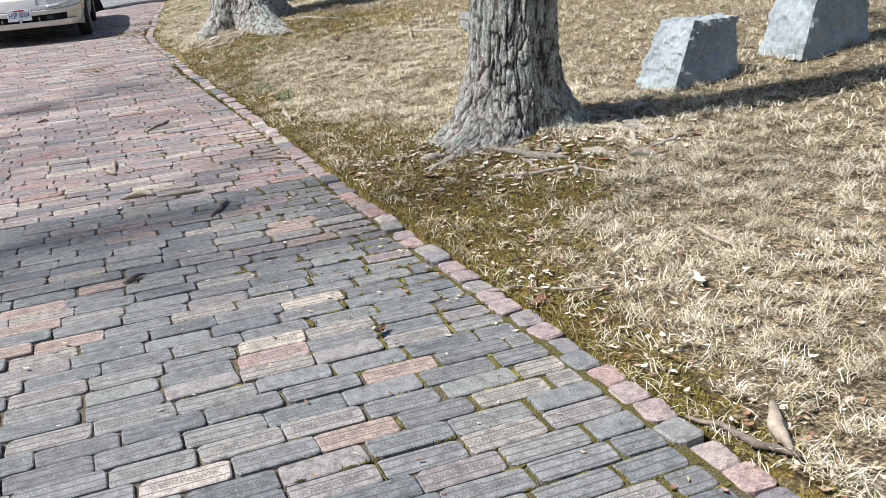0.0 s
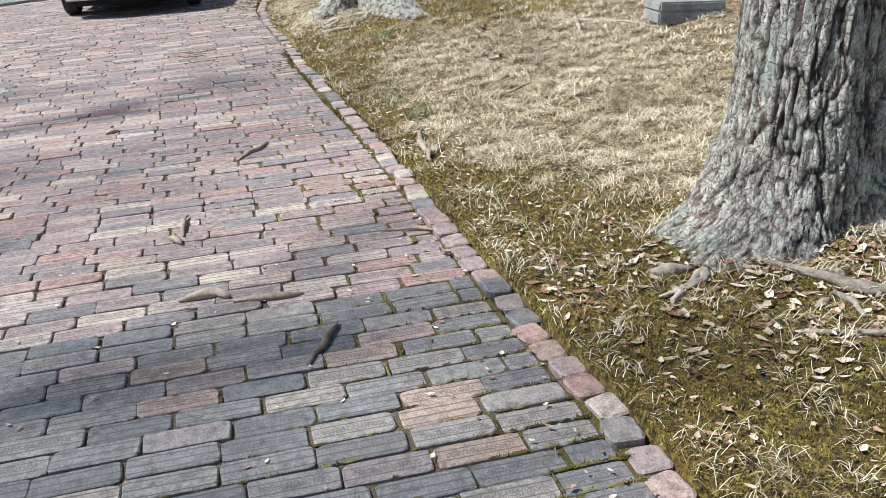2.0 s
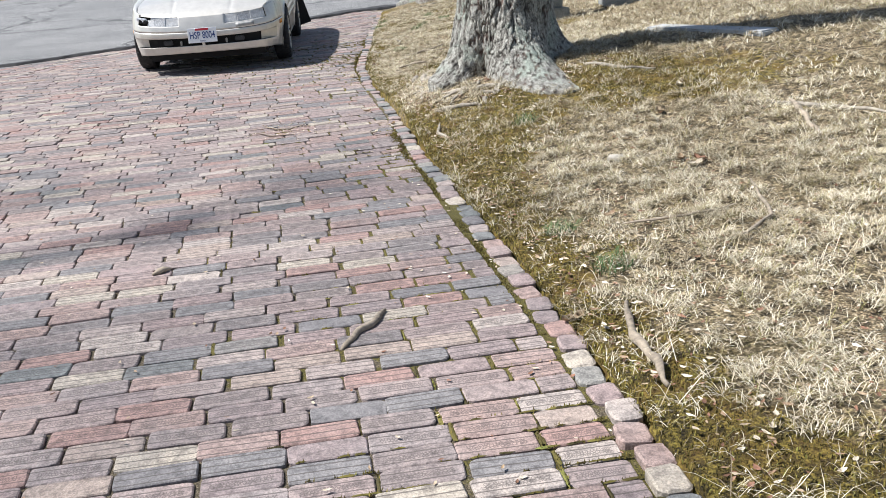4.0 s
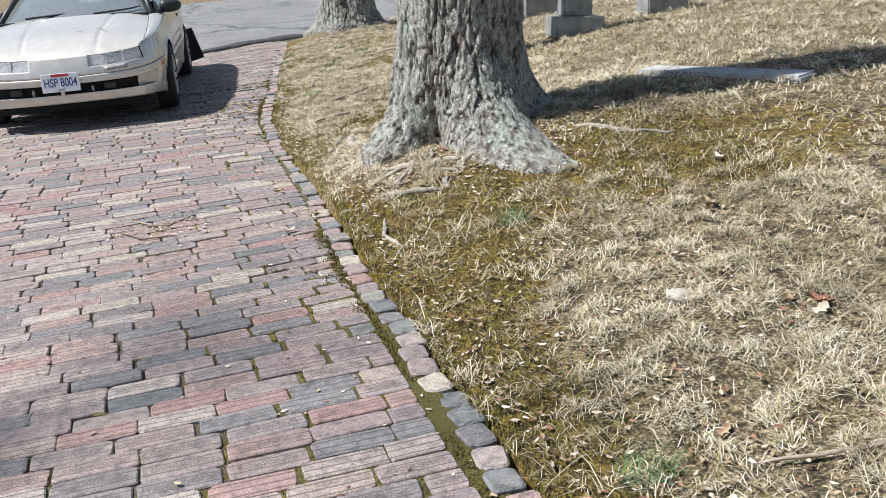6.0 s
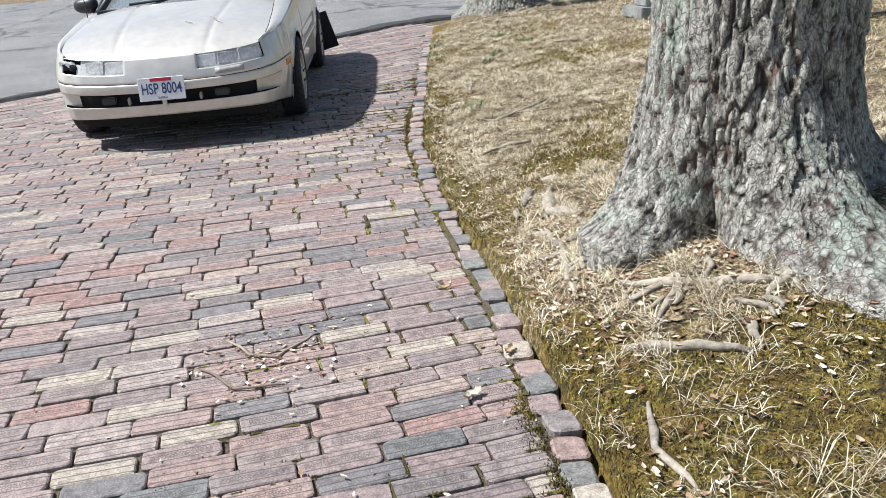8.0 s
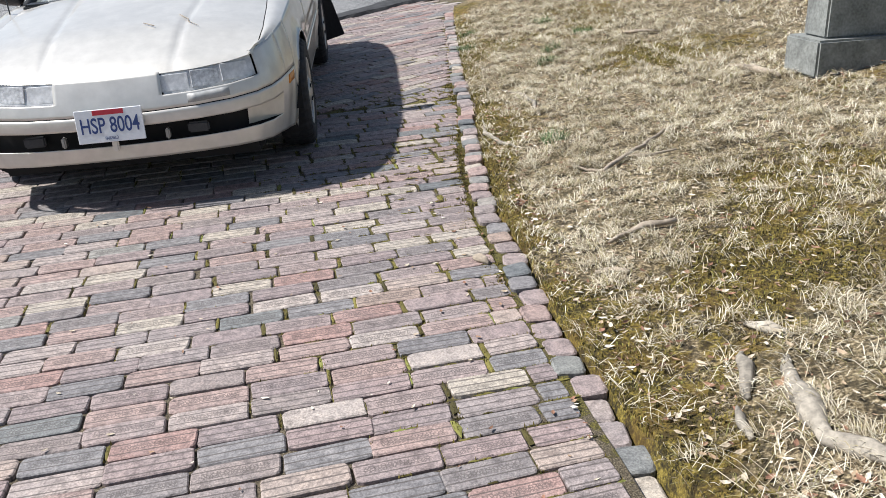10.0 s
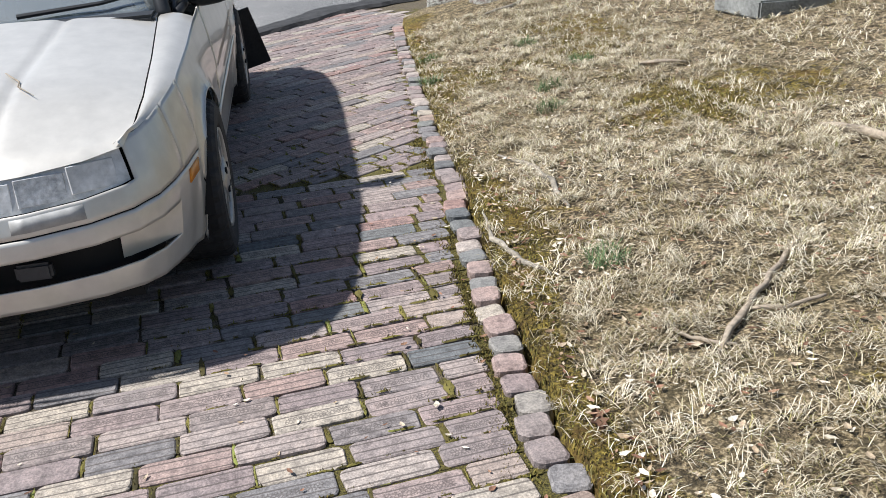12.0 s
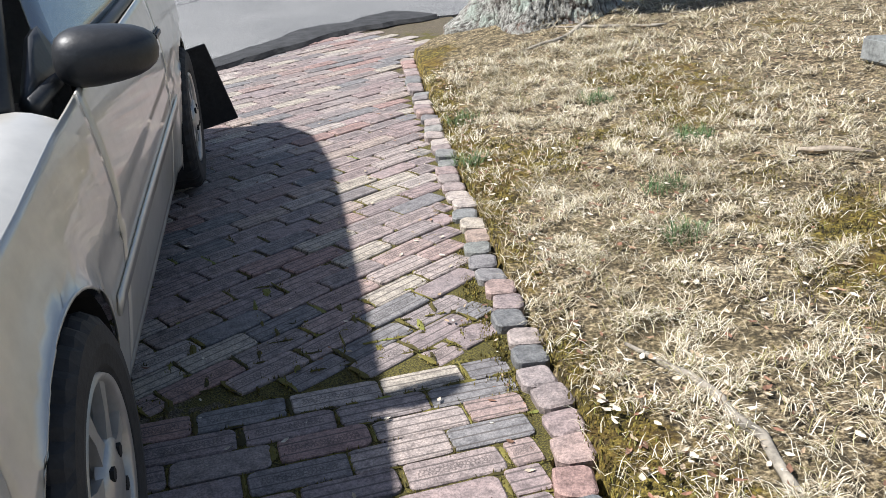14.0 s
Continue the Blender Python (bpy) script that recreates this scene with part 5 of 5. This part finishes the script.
def near_foot_spot(rng):
    a, d = rng.uniform(-3.3, 0.6), rng.uniform(0.3, 1.0)
    x, y = 1.66 + d * math.cos(a), 5.02 + d * math.sin(a)
    return (x, y, lawn_z(x, y)) if x > curb_x(y) + 0.1 else (None, 0, 0)


litter("bark_litter", 900, near_foot_spot, 0.025, LEAF, "bark chips and leaf scraps among the roots", 15)


def dead_leaf(x, y, s, turn):
    bm = bmesh.new()
    bmesh.ops.create_grid(bm, x_segments=6, y_segments=4, size=1)
    for v in bm.verts:
        u, w = v.co.x, v.co.y
        edge = (1 - abs(u) ** 2.2) * (0.75 + 0.25 * math.cos(u * 9))
        v.co = Vector((u * s, w * s * 0.62 * edge, s * (0.3 * w * w + 0.22 * u * u + 0.08 * math.sin(u * 5 + w * 4)) + 0.004))
    ob = part("leaf", bm, LEAF, None, "", True)
    ob.matrix_basis = pose(x, y, lawn_z(x, y) if on_lawn(x, y) else 0.004, 0, 0, turn)
    return tagged(ob, "single curled pale dead leaf", "leaf", group="fallen leaves")


for x, y, s, r in ((0.74, 3.1, 0.05, 30), (1.01, 3.62, 0.035, 100), (1.28, 2.92, 0.05, 70), (1.05, 3.66, 0.04, 10), (0.85, 13.96, 0.04, 80), (1.22, 14.17, 0.03, 0), (2.38, 10.0, 0.045, 80), (0.72, 7.25, 0.05, 20),
                   (0.55, 5.55, 0.03, 120), (0.2, 3.2, 0.03, 40), (1.05, 12.2, 0.03, 20), (0.93, 5.5, 0.04, 60), (0.62, 11.0, 0.03, 60), (0.45, 10.75, 0.035, 30), (0.5, 11.6, 0.03, 10), (1.8, 8.56, 0.05, 20), (1.86, 8.62, 0.045, 110), (1.78, 8.68, 0.04, 70), (1.2, 8.16, 0.035, 30), (2.06, 9.57, 0.05, 85), (1.1, 5.3, 0.04, 50), (1.2, 4.5, 0.035, 15)):
    dead_leaf(x, y, s, r)
bm = bmesh.new()
bmesh.ops.create_icosphere(bm, subdivisions=3, radius=0.046)
for v in bm.verts:
    v.co = Vector((v.co.x * 1.1, v.co.y, v.co.z * 0.5)) * (1 + 0.45 * noise.noise(v.co * 26) + 0.2 * noise.noise(v.co * 70))
stone = part("stone", bm, PEBBLE, None, "", True)
stone.matrix_basis = pose(1.53, 8.9, lawn_z(1.53, 8.9) + 0.006)
tagged(stone, "pale knobbly stone lying in the dry grass", "stone")


# ---------------------------------------------------------------- brick road and curb
paving = thing("pavement", "old ribbed paving brick road with mossy joints", "pavement", kind="structure")
bed_pts = [(x, y) for y in [-5 + 0.06 * j for j in range(452)] for x in bed]
bedding = mesh_of("bedding", [(x, y, bed_z(x, y)) for x, y in bed_pts],
                  [(j * 116 + i, j * 116 + i + 1, (j + 1) * 116 + i + 1, (j + 1) * 116 + i) for j in range(451) for i in range(115)], SOIL)
bedding.attributes.new("moss", "FLOAT", "POINT").data.foreach_set("value", [joint_moss(x, y) for x, y in bed_pts])
put("bedding", bedding, paving, "dark soil and moss in the joints")


def brick_shape(l, w, seed, h=0.06, round_=0.0035, corner=0.017):
    """Vertices and faces of one worn brick with rounded ends, its top at z = 0."""
    rng = random.Random(seed)
    ring = []
    for sx, sy, a0 in ((-1, -1, 180), (1, -1, 270), (1, 1, 0), (-1, 1, 90)):
        c = corner * rng.uniform(0.6, 1.3)
        for k in range(3):
            a = radians(a0 + 45 * k)
            ring.append((sx * (l / 2 - c) + c * math.cos(a) + rng.uniform(-0.0025, 0.0025), sy * (w / 2 - c) + c * math.sin(a) + rng.uniform(-0.0018, 0.0018)))
    n = len(ring)
    v = []
    for z, ins in ((-h, 0.0), (-round_, 0.0), (0.0, round_)):
        for px, py in ring:
            v.append((px * (1 - 2 * ins / l), py * (1 - 2 * ins / w), z + (rng.uniform(-0.0015, 0.0008) if z == 0 else 0)))
    f = [(n * k + i, n * k + (i + 1) % n, n * k + n + (i + 1) % n, n * k + n + i) for k in range(2) for i in range(n)]
    f.append(tuple(range(2 * n, 3 * n)))
    return v, f


def with_map(me, verts, scale):
    """A face map from the brick's own length and width."""
    uv = me.uv_layers.new(name="UVMap")
    idx = np.zeros(len(me.loops), dtype=np.int32)
    me.loops.foreach_get("vertex_index", idx)
    uv.data.foreach_set("uv", np.asarray(scale)[idx].ravel())
    return me


BL, BW = 0.228, 0.0915
SHAPES = [brick_shape(BL * k, BW, i) for i, k in enumerate((1, 1, 1, 1, 1, 1, 0.97, 1.02))]
MAPS = [[(p[0] / (BL) + 0.5, p[1] / BW + 0.5) for p in s[0]] for s in SHAPES]
SHARED = {}
for mi, mat in enumerate((GREY_BRICK, RED_BRICK)):
    for si, (v, f) in enumerate(SHAPES):
        SHARED[mi, si] = with_map(mesh_of("brick", v, f, mat), v, MAPS[si])

ANG_Y = [0, 4, 6, 8.5, 9.8, 10.8, 11.5, 12.5, 13.5, 16.4]
ANG_D = [-2, -2.5, -2.7, 0, 4, 7, 6, 2.5, 2, 0.3]


def row_angle(y):
    return float(np.interp(y, ANG_Y, ANG_D))


def asphalt_y(x):
    return float(np.interp(x, [p[0] for p in EDGE], [p[1] for p in EDGE]))


def seam_y(x):
    """Where the straight courses meet those of the bend."""
    return 16.3 - 0.02 * (x - 0.5)


rng = random.Random(5)
laid, heads = [], []
# courses across the road
for r in range(205):
    y0 = -3.2 + r * 0.0985
    ang = radians(row_angle(y0))
    x = curb_x(y0) - 0.05 - 0.035 * math.exp(-(((y0 - 8.6) / 1.1) ** 2)) - 0.02 * math.exp(-(((y0 - 14.6) / 0.9) ** 2))
    first = True
    while x > -4.3:
        ln = BL if not first else BL * rng.uniform(0.3, 1.0)
        first = False
        cx = x - ln / 2
        # the tilt of a course dies away across the road
        away = math.tanh((0.6 - cx) / 1.6)
        cy = y0 - math.tan(ang) * 1.6 * away + 0.014 * noise.noise(Vector((cx * 1.3, y0 * 0.8, 1)))
        turn = ang * (1 - away * away)
        ln *= rng.uniform(0.965, 1.02)
        gap = rng.uniform(0.002, 0.008) if joint_moss(x, y0) < 0.45 else rng.uniform(0.004, 0.017)
        heads.append((x - ln - gap / 2, cy, turn, gap))
        x -= ln + gap
        if cy > seam_y(cx) - 0.05 or cy > asphalt_y(cx) + 0.05 or (cx < -3.3 and cy < 14.6 and cx < -3.2 - 0.5 * max(0, 13.4 - cy)):
            continue
        laid.append((cx, cy, turn + rng.uniform(-0.014, 0.014), ln / BL))
# beyond the seam the courses turn with the bend
BEND = radians(30)
ca, sa = math.cos(BEND), math.sin(BEND)
for r in range(-34, 66):
    off = 0.118 * (r % 2) + rng.uniform(-0.03, 0.03)
    for k in range(-26, 16):
        u, v = k * 0.2365 + off, r * 0.0985
        cx, cy = 0.35 + u * ca - v * sa, 16.38 + u * sa + v * ca
        # cut to meet the straight courses and the curb
        lo = max(-0.115, (seam_y(cx) - cy) / sa + 0.012)
        hi = min(0.115, (curb_x(cy) - 0.05 - cx) / (ca - 0.1))
        if hi - lo < 0.045 or cy > asphalt_y(cx) + 0.06:
            continue
        if hi - lo < 0.08 and rng.random() < 0.5:
            continue
        m_ = (lo + hi) / 2
        heads.append((cx + lo * ca, cy + lo * sa, BEND, 0.012))
        laid.append((cx + m_ * ca, cy + m_ * sa, BEND + rng.uniform(-0.02, 0.02), (hi - lo) / BL))

count = 0
jv, jf, jm = {0: [], 1: []}, {0: [], 1: []}, {0: [], 1: []}
for cx, cy, ang, ls in laid:
    si = rng.randrange(len(SHAPES))
    zone = 0 if cy < 5.35 - 0.06 * cx + rng.uniform(-0.03, 0.03) else 1
    if zone and rng.random() < 0.02:
        zone = 0
    elif not zone and rng.random() < 0.03:
        zone = 1
    near_curb = max(0.0, 1 - (curb_x(cy) - cx) / 0.5)
    z = road_z(cx, cy) + rng.uniform(-0.003, 0.003) - 0.004 * near_curb * rng.random()
    tx, ty = rng.uniform(-0.9, 0.9) * (1 + near_curb), rng.uniform(-0.5, 0.5) * (1 + near_curb)
    m = Matrix.LocRotScale((cx, cy, z), Euler((radians(tx), radians(ty), ang)), (ls, 1, 1))
    if count < 300 and 9.6 < cy < 16.3 and cx > -0.42:
        count += 1
        ob = put("brick", SHARED[zone, si], paving)
        ob.matrix_basis = m
        continue
    o = len(jv[zone])
    jv[zone] += [m @ Vector(p) for p in SHAPES[si][0]]
    jf[zone] += [tuple(i + o for i in q) for q in SHAPES[si][1]]
    jm[zone] += MAPS[si]
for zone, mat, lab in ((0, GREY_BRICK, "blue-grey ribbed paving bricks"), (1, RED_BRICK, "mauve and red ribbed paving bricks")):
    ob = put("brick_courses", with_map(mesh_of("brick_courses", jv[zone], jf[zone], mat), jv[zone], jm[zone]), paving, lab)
    ob["kind"] = "stuff"

# moss in the joints, thickest beside the curb
mv, mf = [], []
tvs, tfs = [], []


def tuft(x, y, rx, ry, n):
    """Short moss shoots over a joint."""
    for _ in range(n):
        px, py, a, h = x + rng.gauss(0, rx * 0.6), y + rng.gauss(0, ry * 0.6), rng.uniform(0, 6.3), rng.uniform(0.004, 0.012)
        dx, dy = math.cos(a) * 0.0028, math.sin(a) * 0.0028
        o = len(tvs)
        tvs.extend([(px - dx, py - dy, -0.006), (px + dx, py + dy, -0.006), (px - dy * 1.8, py + dx * 1.8, h - 0.004)])
        tfs.append((o, o + 1, o + 2))


spots = 0
while spots < 5200:
    y = rng.uniform(1.5, 17.5)
    x = curb_x(y) - 0.05 - rng.random() ** 2.2 * 1.5
    if noise.noise(Vector((x * 1.5, y * 1.5, 2))) + 0.5 - (curb_x(y) - x) * 0.55 + (0.35 if 13.6 < y < 16.6 else 0) < rng.random() * 0.9:
        spots += 1
        continue
    spots += 1
    o = len(mv)
    s = rng.uniform(0.005, 0.016)
    # lay the tuft along the nearest course joint
    row = round((y + 3.2) / 0.0985 - 0.5) + 0.5
    ang = radians(row_angle(y))
    yy = -3.2 + row * 0.0985 + math.tan(ang) * (x - 0.6)
    for k in range(6):
        q = k * math.pi / 3
        e = rng.uniform(0.4, 1.3)
        mv.append((x + s * 2.2 * e * math.cos(q), yy + s * 0.5 * e * math.sin(q), -0.004))
    mv.append((x, yy, 0.0))
    mf += [(o + k, o + (k + 1) % 6, o + 6) for k in range(6)]
    tuft(x, yy, s * 2.0, s * 0.5, 5)
for x, y, ang, gap in heads:
    dd = curb_x(y) - x
    if y < 1.5 or y > 18.5 or dd > 1.9 or noise.noise(Vector((x * 1.2, y * 1.2, 12))) + 0.55 - dd * 0.5 + (0.6 if 12.6 < y < 17.6 else 0.05) < rng.random():
        continue
    o = len(mv)
    s = BW * rng.uniform(0.35, 0.6)
    g = gap * rng.uniform(0.5, 0.9)
    for k in range(8):
        q = k * math.pi / 4
        e = rng.uniform(0.6, 1.35)
        mv.append((x + g * e * math.cos(q) - math.sin(ang) * s * math.sin(q), y + s * e * math.sin(q), -0.003))
    mv.append((x, y + rng.uniform(-0.01, 0.01), 0.0))
    mf += [(o + k, o + (k + 1) % 8, o + 8) for k in range(8)]
    tuft(x, y, g * 0.9, s * 0.9, 16)
for _ in range(900):
    y = rng.uniform(7.2, 10.8) if rng.random() < 0.6 else rng.uniform(13.2, 17)
    x = curb_x(y) - 0.05 - abs(rng.gauss(0, 0.02))
    if noise.noise(Vector((y * 2, 3, 1))) > -0.25:
        tuft(x, y, 0.016, 0.02, 10)
ob = put("moss", mesh_of("moss", mv, mf, JOINT_MOSS), paving, "olive moss in the brick joints")
ob["kind"] = "stuff"

ob = put("moss_shoots", mesh_of("moss_shoots", tvs, tfs, MOSS), paving, "short moss shoots in the joints")
ob["kind"] = "stuff"

# curb of small set bricks standing proud of the road
curb = thing("curb", "curb of short brick ends, uneven and mossy", "curb", kind="structure")
CURBS = {}
for mi, mat in enumerate((RED_BRICK, GREY_BRICK)):
    for long_ in (0, 1):
        for si in range(3):
            v, f = brick_shape(0.112 if long_ else 0.1, 0.092, 40 + si, 0.09, 0.006, 0.02)
            CURBS[mi, long_, si] = with_map(mesh_of("curb_brick", v, f, mat), v, [(0.02, 0.2) for p in v])
y = 1.2
while y < 20.2:
    long_ = 1 if y < 13.5 else 0
    st = 0.119 if long_ else 0.107
    yc = y + st / 2
    x = curb_x(yc) + 0.01 + rng.uniform(-0.016, 0.016)
    a = math.atan2(st, curb_x(yc + st / 2) - curb_x(yc - st / 2))
    lift = curb_top(yc) - (0.018 if yc > 12 else 0.006) + rng.uniform(-0.008, 0.008)
    ob = put("curb_brick", CURBS[0 if rng.random() < 0.75 else 1, long_, rng.randrange(3)], curb)
    ob.matrix_basis = pose(x, yc, lift, rng.uniform(-4, 4), rng.uniform(-3, 3), math.degrees(a) + rng.uniform(-9, 9))
    y += st
